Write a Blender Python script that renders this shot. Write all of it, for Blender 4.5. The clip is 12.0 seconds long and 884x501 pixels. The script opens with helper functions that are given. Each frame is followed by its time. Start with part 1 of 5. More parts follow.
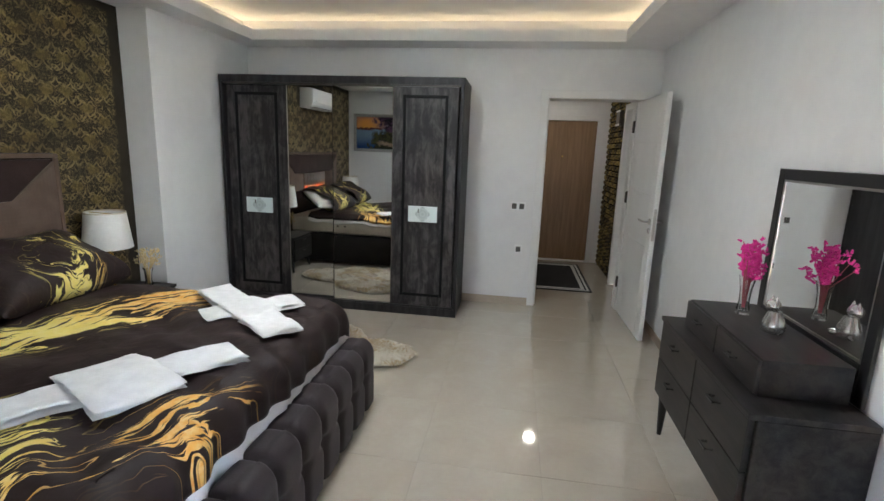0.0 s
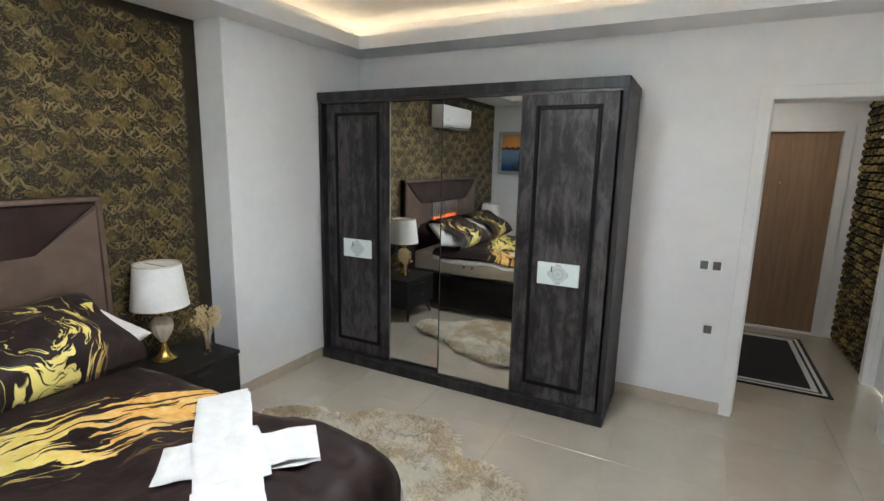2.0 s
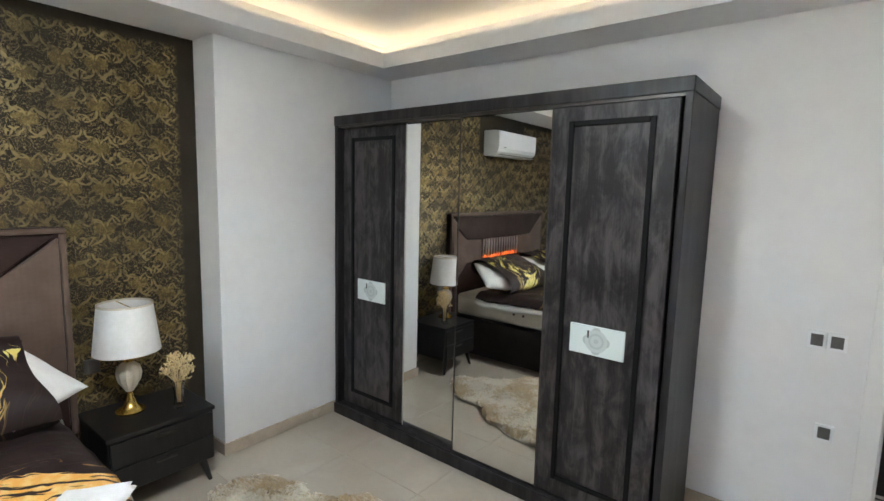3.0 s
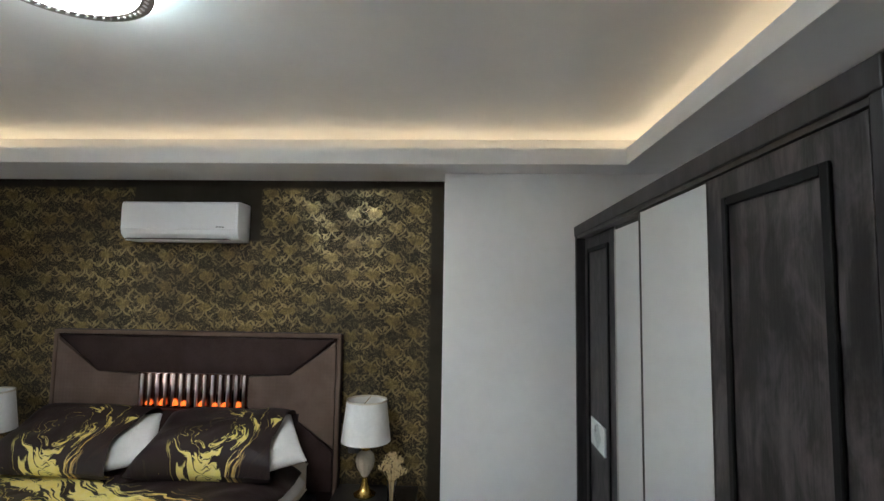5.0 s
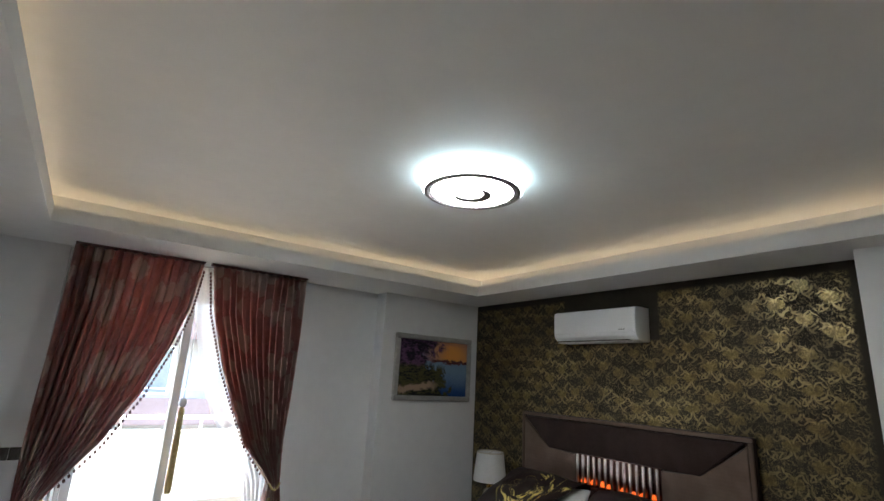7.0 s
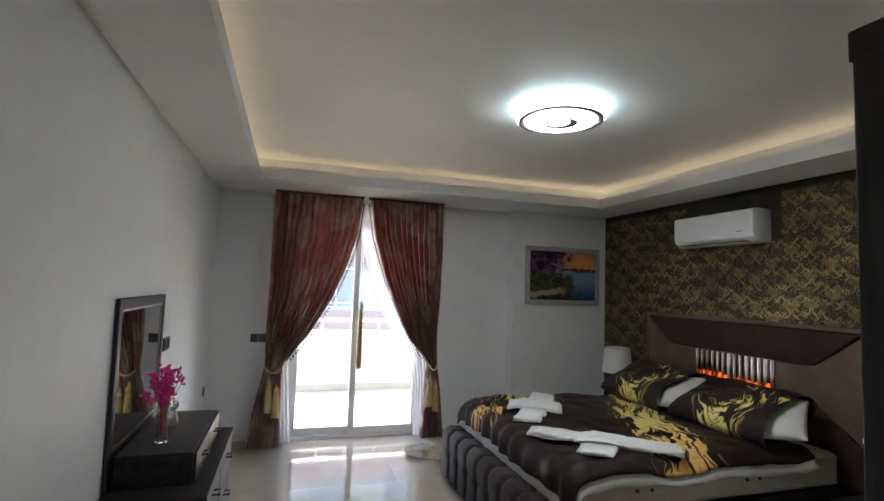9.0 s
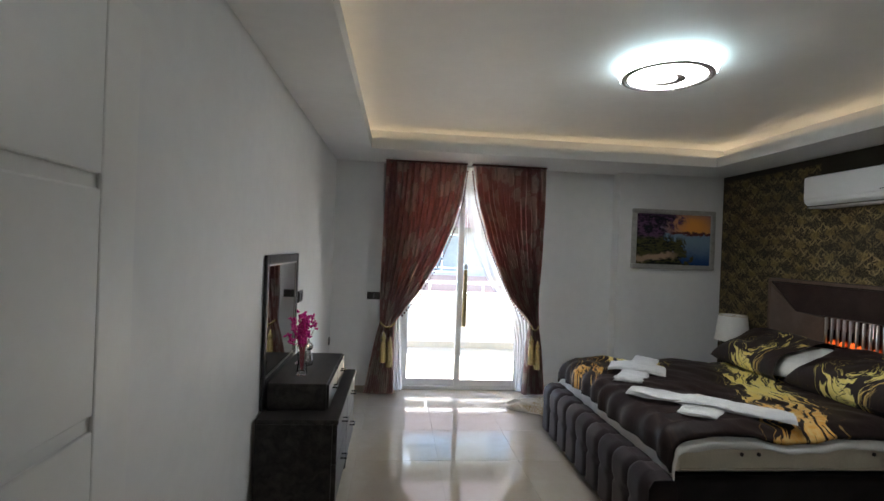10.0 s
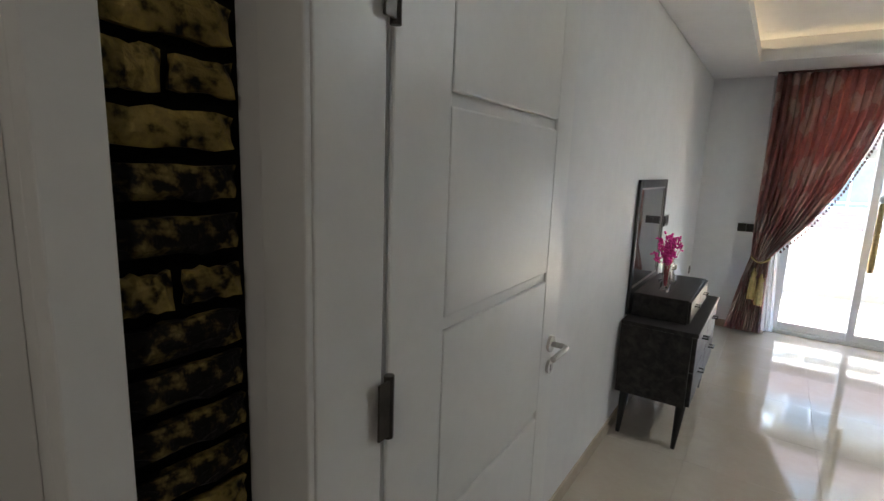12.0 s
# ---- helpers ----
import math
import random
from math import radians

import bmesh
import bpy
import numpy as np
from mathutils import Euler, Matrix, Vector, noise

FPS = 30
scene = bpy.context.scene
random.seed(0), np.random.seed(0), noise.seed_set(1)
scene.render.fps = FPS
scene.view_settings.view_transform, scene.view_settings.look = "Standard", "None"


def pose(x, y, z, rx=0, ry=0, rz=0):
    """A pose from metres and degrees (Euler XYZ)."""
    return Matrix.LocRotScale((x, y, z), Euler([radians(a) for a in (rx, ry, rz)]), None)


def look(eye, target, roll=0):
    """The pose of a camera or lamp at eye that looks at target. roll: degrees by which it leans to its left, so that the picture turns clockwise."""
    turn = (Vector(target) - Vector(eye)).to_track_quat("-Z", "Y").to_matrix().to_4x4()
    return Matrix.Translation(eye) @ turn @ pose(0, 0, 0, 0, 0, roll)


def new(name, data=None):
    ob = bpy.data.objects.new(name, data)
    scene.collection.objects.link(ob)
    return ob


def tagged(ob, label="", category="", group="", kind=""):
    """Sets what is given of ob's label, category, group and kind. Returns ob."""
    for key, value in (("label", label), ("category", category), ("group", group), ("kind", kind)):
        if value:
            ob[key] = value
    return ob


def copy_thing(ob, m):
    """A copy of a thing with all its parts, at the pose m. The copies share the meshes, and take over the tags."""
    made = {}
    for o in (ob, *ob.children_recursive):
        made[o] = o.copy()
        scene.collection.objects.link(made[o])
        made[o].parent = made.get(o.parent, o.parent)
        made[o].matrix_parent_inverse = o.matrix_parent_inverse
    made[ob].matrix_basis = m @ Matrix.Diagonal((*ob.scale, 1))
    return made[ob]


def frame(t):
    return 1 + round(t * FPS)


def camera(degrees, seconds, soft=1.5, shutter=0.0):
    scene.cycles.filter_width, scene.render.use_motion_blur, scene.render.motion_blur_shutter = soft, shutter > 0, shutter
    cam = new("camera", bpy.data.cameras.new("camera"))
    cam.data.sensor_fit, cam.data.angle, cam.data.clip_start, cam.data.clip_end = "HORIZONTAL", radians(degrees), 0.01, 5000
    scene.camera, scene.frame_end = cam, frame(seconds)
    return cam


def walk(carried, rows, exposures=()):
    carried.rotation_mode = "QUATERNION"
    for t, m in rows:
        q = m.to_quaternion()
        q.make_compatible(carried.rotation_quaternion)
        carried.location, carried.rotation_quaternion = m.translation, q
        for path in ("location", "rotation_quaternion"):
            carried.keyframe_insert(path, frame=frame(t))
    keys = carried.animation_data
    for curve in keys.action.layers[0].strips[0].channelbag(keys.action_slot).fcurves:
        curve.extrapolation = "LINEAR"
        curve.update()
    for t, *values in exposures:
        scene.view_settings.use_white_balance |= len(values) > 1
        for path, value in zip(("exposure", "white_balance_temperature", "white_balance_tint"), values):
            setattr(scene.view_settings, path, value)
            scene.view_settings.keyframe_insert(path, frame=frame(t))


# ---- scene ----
cam = camera(84.2, 12.0)
PATH = [
    (0, (0.121, 0.269, 1.54), (-0.158, 2.208, 1.134), 2.1),
    (0.5, (0.147, 0.591, 1.602), (-0.485, 2.433, 1.147), 1.5),
    (1, (0.06, 0.897, 1.642), (-0.727, 2.68, 1.194), 1.1),
    (1.5, (0.012, 1.223, 1.634), (-0.826, 2.993, 1.228), 1.2),
    (2, (0.039, 1.585, 1.654), (-0.864, 3.332, 1.289), 1.2),
    (2.5, (0.064, 1.969, 1.651), (-0.957, 3.661, 1.346), 1.3),
    (4.5, (0.432, 3.574, 1.69), (-1.514, 4.033, 1.71), 1.4),
    (5, (0.467, 3.902, 1.726), (-1.524, 3.814, 1.89), 0.9),
    (5.5, (0.568, 4.125, 1.741), (-1.257, 3.391, 2.104), 0.8),
    (6, (0.665, 4.244, 1.72), (-0.891, 3.097, 2.236), 2.1),
    (6.5, (0.699, 4.391, 1.729), (-0.637, 3.014, 2.293), 2.8),
    (7, (0.654, 4.587, 1.689), (-0.455, 3.0, 2.19), 3.2),
    (7.5, (0.721, 4.791, 1.632), (-0.21, 3.058, 1.994), 2.9),
    (9.5, (0.672, 5.35, 1.597), (0.242, 3.399, 1.682), 2.1),
    (10, (0.695, 5.435, 1.575), (0.514, 3.443, 1.569), 2.2),
    (10.5, (0.733, 5.56, 1.554), (0.857, 3.567, 1.442), 2.2),
    (11, (0.702, 5.587, 1.541), (1.038, 3.628, 1.32), 2.0),
    (11.5, (0.694, 5.657, 1.528), (1.292, 3.769, 1.245), 1.9),
    (12, (0.696, 5.835, 1.552), (1.803, 4.206, 1.207), 2.1),
]
EXPOSURES = [(0.0, 4.90, 6440, 11), (2.7, 5.30, 6400, 11), (4.3, 5.10, 6360, 11), (5.5, 4.42, 6380, 11), (6.5, 4.14, 6420, 12), (7.5, 4.02, 6460, 12), (10.0, 3.96, 6500, 11), (11.4, 4.12, 6550, 11), (12.0, 4.42, 6600, 11)]
walk(cam, [(t, look(eye, target, roll)) for t, eye, target, roll in PATH], EXPOSURES)

# ---------- daylight ----------
SUN_EL, SUN_AZ = radians(60), radians(168)
world = bpy.data.worlds.new("sky")
scene.world = world
world.use_nodes = True
wn = world.node_tree
sky = wn.nodes.new("ShaderNodeTexSky")
sky.sky_type, sky.sun_disc = "NISHITA", False
sky.sun_elevation, sky.sun_rotation = SUN_EL, SUN_AZ
wn.links.new(sky.outputs[0], wn.nodes["Background"].inputs[0])
wn.nodes["Background"].inputs[1].default_value = 0.15
sun = new("sun", bpy.data.lights.new("sun", "SUN"))
sun.data.energy, sun.data.angle, sun.data.color = 3.8, radians(0.6), (1.0, 0.95, 0.87)
toward = Vector((math.sin(SUN_AZ) * math.cos(SUN_EL), math.cos(SUN_AZ) * math.cos(SUN_EL), math.sin(SUN_EL)))
sun.matrix_world = look(toward * 30, (0, 0, 0))
CEILING_LAMP, HALO, COVE_LAMP, EMBER, HALL_LAMP = 3.0, 0.46, 0.29, 0.075, 3.7

# ---------- node helpers ----------


class Ex:
    """A value in a node tree, with arithmetic."""

    def __init__(self, tree, out):
        self.tree, self.out = tree, out

    def do(self, op, *others):
        node = self.tree.nodes.new("ShaderNodeMath")
        node.operation = op
        for i, v in enumerate((self, *others)):
            if isinstance(v, Ex):
                self.tree.links.new(v.out, node.inputs[i])
            else:
                node.inputs[i].default_value = v
        return Ex(self.tree, node.outputs[0])

    def __add__(self, o): return self.do("ADD", o)
    def __sub__(self, o): return self.do("SUBTRACT", o)
    def __mul__(self, o): return self.do("MULTIPLY", o)
    def __truediv__(self, o): return self.do("DIVIDE", o)
    def __neg__(self): return self.do("MULTIPLY", -1.0)
    def abs(self): return self.do("ABSOLUTE")
    def sin(self): return self.do("SINE")
    def sqrt(self): return self.do("SQRT")
    def floor(self): return self.do("FLOOR")
    def mod(self, m): return self.do("FLOORED_MODULO", m)
    def gt(self, v): return self.do("GREATER_THAN", v)
    def lt(self, v): return self.do("LESS_THAN", v)
    def max(self, o): return self.do("MAXIMUM", o)
    def min(self, o): return self.do("MINIMUM", o)

    def step(self, a, b):
        """0 below a, 1 above b, smooth between; a may exceed b."""
        node = self.tree.nodes.new("ShaderNodeMapRange")
        node.interpolation_type = "SMOOTHSTEP"
        self.tree.links.new(self.out, node.inputs[0])
        lo, hi = min(a, b), max(a, b)
        node.inputs[1].default_value, node.inputs[2].default_value = lo, hi
        node.inputs[3].default_value, node.inputs[4].default_value = (0, 1) if a < b else (1, 0)
        return Ex(self.tree, node.outputs[0])


def hypot(a, b): return (a * a + b * b).sqrt()


class Mat:
    """A principled material under construction."""

    def __init__(self, name, rough=0.5, metal=0.0, color=(0.8, 0.8, 0.8)):
        self.m = bpy.data.materials.new(name)
        self.m.use_nodes = True
        self.t = self.m.node_tree
        self.b = self.t.nodes["Principled BSDF"]
        self.b.inputs["Roughness"].default_value = rough
        self.b.inputs["Metallic"].default_value = metal
        self.b.inputs["Base Color"].default_value = (*color, 1)
        self.co = None

    def coords(self, kind="Object"):
        if self.co is None:
            self.co = self.t.nodes.new("ShaderNodeTexCoord").outputs[kind]
        return self.co

    def xyz(self, kind="Object"):
        n = self.t.nodes.new("ShaderNodeSeparateXYZ")
        self.t.links.new(self.coords(kind), n.inputs[0])
        return [Ex(self.t, o) for o in n.outputs]

    def vec(self, x, y, z):
        n = self.t.nodes.new("ShaderNodeCombineXYZ")
        for i, v in enumerate((x, y, z)):
            if isinstance(v, Ex):
                self.t.links.new(v.out, n.inputs[i])
            else:
                n.inputs[i].default_value = v
        return n.outputs[0]

    def noise(self, scale, detail=3.0, stretch=(1, 1, 1), at=None, distortion=0.0, rough=0.55):
        n = self.t.nodes.new("ShaderNodeTexNoise")
        n.inputs["Scale"].default_value, n.inputs["Detail"].default_value = scale, detail
        n.inputs["Distortion"].default_value, n.inputs["Roughness"].default_value = distortion, rough
        mp = self.t.nodes.new("ShaderNodeMapping")
        mp.inputs["Scale"].default_value = stretch
        self.t.links.new(at or self.coords(), mp.inputs[0])
        self.t.links.new(mp.outputs[0], n.inputs["Vector"])
        return Ex(self.t, n.outputs["Fac"])

    def cells(self, scale, at=None):
        n = self.t.nodes.new("ShaderNodeTexVoronoi")
        n.inputs["Scale"].default_value = scale
        self.t.links.new(at or self.coords(), n.inputs["Vector"])
        return Ex(self.t, n.outputs["Distance"])

    def chance(self):
        return Ex(self.t, self.t.nodes.new("ShaderNodeObjectInfo").outputs["Random"])

    def island(self):
        return Ex(self.t, self.t.nodes.new("ShaderNodeNewGeometry").outputs["Random Per Island"])

    def mix(self, fac, a, b):
        n = self.t.nodes.new("ShaderNodeMix")
        n.data_type = "RGBA"
        self.t.links.new(fac.out, n.inputs["Factor"])
        for key, v in ((6, a), (7, b)):
            if isinstance(v, tuple):
                n.inputs[key].default_value = (*v, 1)
            else:
                self.t.links.new(v, n.inputs[key])
        return n.outputs[2]

    def color(self, socket):
        self.t.links.new(socket, self.b.inputs["Base Color"])
        return self

    def put(self, key, value):
        if isinstance(value, Ex):
            self.t.links.new(value.out, self.b.inputs[key])
        else:
            self.b.inputs[key].default_value = value
        return self

    def bump(self, height, strength=0.2, distance=0.01):
        n = self.t.nodes.new("ShaderNodeBump")
        n.inputs["Strength"].default_value, n.inputs["Distance"].default_value = strength, distance
        self.t.links.new(height.out, n.inputs["Height"])
        self.t.links.new(n.outputs[0], self.b.inputs["Normal"])
        return self


def simple(name, c1, c2, scale, rough, metal=0.0, bump=0.0, bscale=60.0, stretch=(1, 1, 1), fine=0.0):
    """Two tones mixed by coarse and fine noise, with relief."""
    m = Mat(name, rough, metal)
    n = m.noise(scale, 4, stretch)
    f = m.noise(scale * 9, 3, stretch)
    w = (n * 0.65 + f * 0.35).step(0.3, 0.7)
    m.color(m.mix(w, c1, c2))
    m.put("Roughness", n * 0.16 + (rough - 0.08))
    if bump:
        m.bump(m.noise(bscale, 3, stretch), bump, 0.01)
    return m


def glow(name, color, strength):
    m = Mat(name, 0.4, 0.0, color)
    m.put("Emission Color", (*color, 1)).put("Emission Strength", strength)
    return m.m


# ---------- materials ----------
m = simple("wall_paint", (0.80, 0.80, 0.80), (0.74, 0.74, 0.745), 1.3, 0.55, bump=0.05, bscale=140)
PAINT = m.m
PAINT_CEIL = simple("ceiling_paint", (0.80, 0.79, 0.78), (0.75, 0.745, 0.74), 1.1, 0.6, bump=0.03, bscale=120).m
WHITE_GLOSS = simple("white_lacquer", (0.80, 0.80, 0.79), (0.76, 0.76, 0.75), 3, 0.36, bump=0.02, bscale=90).m
PVC = simple("white_pvc", (0.82, 0.82, 0.82), (0.76, 0.76, 0.77), 4, 0.3).m
PLASTIC = simple("white_plastic", (0.82, 0.83, 0.84), (0.78, 0.79, 0.80), 4, 0.32).m
GREY_PLASTIC = simple("grey_plastic", (0.07, 0.065, 0.06), (0.10, 0.095, 0.09), 20, 0.35).m
LAMP_RIM = simple("grey_brown_metal", (0.24, 0.22, 0.19), (0.30, 0.28, 0.25), 20, 0.45, 0.3).m
SKIRT = simple("beige_ceramic", (0.52, 0.44, 0.35), (0.44, 0.37, 0.29), 5, 0.25).m

m = Mat("polished_tile", 0.1)
n = m.noise(2.2, 6, distortion=1.2)
f = m.noise(30, 4)
tone = (n * 0.8 + f * 0.2 + m.chance() * 0.07 - 0.035).step(0.25, 0.8)
m.color(m.mix(tone, (0.47, 0.41, 0.335), (0.55, 0.495, 0.42)))
m.put("Roughness", m.noise(3, 5) * 0.05 + 0.04).put("Specular IOR Level", 0.6).put("Coat Weight", 1.0).put("Coat IOR", 1.54).put("Coat Roughness", 0.05)
m.bump(m.noise(1.2, 2), 0.008, 0.02)
TILE = m.m
JOINT = simple("grey_grout", (0.42, 0.375, 0.315), (0.34, 0.305, 0.26), 25, 0.8).m

m = Mat("charcoal_wood", 0.42)
g = m.noise(1.6, 6, (14, 14, 1.0), distortion=0.6)
s2 = m.noise(3.0, 6, (4, 4, 1.3), rough=0.65)
g3 = m.noise(10, 4, (20, 20, 0.8))
knot = m.noise(5.0, 5, (2.2, 2.2, 1.0), distortion=0.8, rough=0.7)
m.color(m.mix((g * 0.24 + s2 * 0.28 + g3 * 0.10 + knot * 0.38).step(0.43, 0.60), (0.010, 0.0087, 0.0095), (0.080, 0.070, 0.071)))
m.put("Roughness", g * 0.2 + 0.36).put("Specular IOR Level", 0.4)
m.bump(g3 + g, 0.12, 0.004)
WOOD_V = m.m
m = Mat("charcoal_wood_lengthwise", 0.42)
g = m.noise(1.6, 6, (14, 1.0, 14), distortion=0.6)
s2 = m.noise(3.0, 5, (5, 0.9, 5))
g3 = m.noise(10, 4, (20, 0.8, 20))
w = (g * 0.5 + s2 * 0.3 + g3 * 0.2).step(0.36, 0.66)
m.color(m.mix(w, (0.010, 0.0088, 0.0088), (0.050, 0.043, 0.0415)))
m.put("Roughness", g * 0.2 + 0.34).put("Specular IOR Level", 0.3)
m.bump(g3 + g, 0.05, 0.003)
WOOD_H = m.m
m = Mat("charcoal_wood_dark", 0.42)
g = m.noise(1.6, 6, (14, 14, 1.0), distortion=0.6)
s2 = m.noise(3.0, 5, (5, 5, 0.9))
g3 = m.noise(10, 4, (20, 20, 0.8))
w = (g * 0.5 + s2 * 0.3 + g3 * 0.2).step(0.36, 0.66)
m.color(m.mix((g * 0.45 + s2 * 0.4 + g3 * 0.15).step(0.40, 0.64), (0.009, 0.008, 0.009), (0.036, 0.033, 0.036)))
m.put("Roughness", g * 0.2 + 0.36).put("Specular IOR Level", 0.4)
m.bump(g3 + g, 0.12, 0.004)
WOOD_D = m.m
BLACK_WOOD = simple("black_wood", (0.006, 0.0055, 0.0055), (0.016, 0.015, 0.015), 4, 0.45, bump=0.05, stretch=(8, 8, 1)).m
COPPER = Mat("smoked_copper_mirror", 0.04, 1.0, (0.34, 0.225, 0.19)).m
FRINGE = simple("rose_brown_braid", (0.17, 0.085, 0.075), (0.10, 0.05, 0.045), 60, 0.8).m
MOULD = simple("black_door_moulding", (0.004, 0.004, 0.0045), (0.008, 0.008, 0.009), 8, 0.55).put("Specular IOR Level", 0.18).m
BLACK_EDGE = simple("black_moulding", (0.012, 0.012, 0.013), (0.022, 0.021, 0.022), 8, 0.4).m

MIRROR = Mat("mirror_glass", 0.015, 1.0, (0.86, 0.87, 0.86)).m
CHROME = simple("brushed_steel", (0.55, 0.53, 0.50), (0.45, 0.43, 0.41), 20, 0.3, 1.0, stretch=(1, 12, 1)).m
DARK_METAL = simple("dark_metal", (0.10, 0.09, 0.085), (0.06, 0.055, 0.05), 20, 0.4, 0.8).m
GOLD = simple("polished_gold", (0.80, 0.55, 0.16), (0.70, 0.46, 0.12), 14, 0.22, 1.0).m
GOLD_CLOTH = simple("gold_cord", (0.60, 0.46, 0.20), (0.40, 0.29, 0.11), 30, 0.55, bump=0.4, bscale=200).m
SILVER = simple("silver_ceramic", (0.66, 0.65, 0.64), (0.5, 0.5, 0.5), 12, 0.25, 0.85, bump=0.1, bscale=40).m
m = Mat("clear_glass", 0.02, 0.0, (1, 1, 1))
m.put("Transmission Weight", 1.0).put("IOR", 1.45)
GLASS = m.m
m = Mat("pane_glass", 0.0, 0.0, (1, 1, 1))
m.put("Transmission Weight", 1.0).put("IOR", 1.02)
PANE = m.m

TOWEL = simple("white_terry", (0.74, 0.74, 0.74), (0.64, 0.64, 0.645), 20, 0.95, bump=0.32, bscale=320).m
CREAM = simple("cream_mattress_cloth", (0.74, 0.68, 0.58), (0.64, 0.585, 0.49), 7, 0.85, bump=0.2, bscale=30).m
SHEET = simple("white_cotton", (0.77, 0.76, 0.74), (0.69, 0.68, 0.665), 6, 0.85, bump=0.15, bscale=18).m
m = simple("lamp_linen", (0.80, 0.79, 0.76), (0.74, 0.73, 0.70), 40, 0.9, bump=0.2, bscale=200)
m.put("Transmission Weight", 0.0)
LINEN = m.m
CERAMIC = simple("cream_ceramic", (0.72, 0.66, 0.55), (0.60, 0.52, 0.40), 14, 0.25).m


def velvet(name, a, b, sheen, gloss=0.16):
    m = Mat(name, 0.85)
    n = m.noise(7, 5)
    f = m.noise(90, 2)
    m.color(m.mix((n * 0.7 + f * 0.3).step(0.3, 0.7), a, b))
    m.put("Sheen Weight", sheen).put("Sheen Roughness", 0.4).put("Sheen Tint", (0.75, 0.70, 0.75, 1))
    m.put("Specular IOR Level", gloss).put("Roughness", 0.58)
    m.bump(f + n, 0.15, 0.004)
    return m.m


VELVET = velvet("plum_velvet", (0.022, 0.0148, 0.0158), (0.034, 0.0245, 0.0265), 0.15, 0.28)
VELVET_DARK = velvet("dark_velvet", (0.030, 0.0165, 0.0150), (0.047, 0.0275, 0.024), 0.07)
VELVET_BLACK = velvet("black_velvet", (0.012, 0.010, 0.011), (0.020, 0.017, 0.018), 0.1)

m = Mat("quilted_taupe", 0.7)
x, y, z = m.xyz()
q = (((y + z) * 130.0).sin() * ((y - z) * 130.0).sin())
m.color(m.mix(m.noise(8, 4).step(0.3, 0.7), (0.116, 0.076, 0.056), (0.150, 0.101, 0.077)))
m.put("Sheen Weight", 0.12).put("Specular IOR Level", 0.25)
m.bump(q, 0.10, 0.003)
QUILT = m.m

# dark wallpaper with golden blossoms and curling stems, on a staggered lattice
m = Mat("gold_blossom_wallpaper", 0.5)
x, y, z = m.xyz()
wy, wz = m.noise(14, 2) * 0.036 - 0.018, m.noise(14, 2, at=m.vec(y, z + 7.3, 0.0)) * 0.036 - 0.018
W, H = 1.47, 2.12
torn = m.noise(30, 2).step(0.36, 0.50)
gold = blossom = None
for oy, oz, flower in ((0.0, 0.0, True), (0.5, 0.46, False)):
    cu = (y + wy) * (10.0 / W) + oy
    py = (cu.mod(1.0) - 0.5) * W
    pz = (((z + wz) * (10.0 / H) + oz + (cu.floor() * 2.3).sin() * 0.34).mod(1.0) - 0.5) * H
    ay = py.abs()
    if flower:
        petals = (py.do("ARCTAN2", pz - 0.05) * 7.0).sin() * 0.03
        blossom = (hypot(py * 0.78, (pz - 0.25) * 1.15) + petals + m.noise(42, 3) * 0.22).step(0.56, 0.46)
    # stems: centre and radius of a circle, and the quarter of it that is drawn, outwards and down or up
    stems = ((0.62, -0.05, 0.54, -1), (0.36, -0.12, 0.30, -1), (0.42, 0.42, 0.34, 1), (0.73, -0.55, 0.33, 1), (0.73, 0.75, 0.30, -1))
    for cy, cz, r, sz in stems if flower else stems[:3]:
        d = (hypot(ay - cy, pz - cz) - r).abs()
        reach = ((pz - cz) * sz - (ay - cy)).step(r * 0.88, r * 1.10)
        arc = (d - reach * 0.008).step(0.052, 0.026) * reach
        gold = arc if gold is None else gold.max(arc)
speck = m.noise(170, 1).step(0.60, 0.70) * 0.40
filigree = (m.noise(24, 1.0, distortion=2.0) - 0.5).abs().step(0.036, 0.014) * 0.5
# gold dims in broad random areas, painting in the lamp's uneven reflection
lamp_fade = m.noise(2.6, 3).step(0.34, 0.64) * 0.6 + 0.4
duct = (y + 0.018).abs().step(0.48, 0.45) * z.step(0.80, 0.82)
border = y.step(1.66, 1.62) * y.step(-1.75, -1.71) * z.step(1.20, 1.16) * (duct * -1.0 + 1.0)
lines = (gold * (torn * 0.40 + 0.25)).max(speck).max(filigree) * border * lamp_fade
bl = blossom * border * (lamp_fade * 0.6 + 0.4) * (m.noise(45, 3).step(0.25, 0.55) * 0.5 + 0.5)
base = m.mix(m.noise(4, 4).step(0.3, 0.7), (0.027, 0.0215, 0.0145), (0.042, 0.033, 0.022))
c = m.mix(bl * 0.55, base, m.mix(m.noise(18, 3).step(0.35, 0.65), (0.37, 0.27, 0.105), (0.23, 0.172, 0.074)))
c = m.mix(lines, c, m.mix(m.noise(6, 3), (0.60, 0.455, 0.21), (0.40, 0.30, 0.14)))
m.color(c).put("Metallic", (lines + bl).min(1.0) * 0.9).put("Roughness", (lines * 2.0 + bl * 1.5).min(1.0) * -0.30 + 0.62).put("Specular IOR Level", 0.2)
m.bump(lines + bl * 0.5 + m.noise(220, 2) * 0.1, 0.12, 0.002)
PAPER = m.m


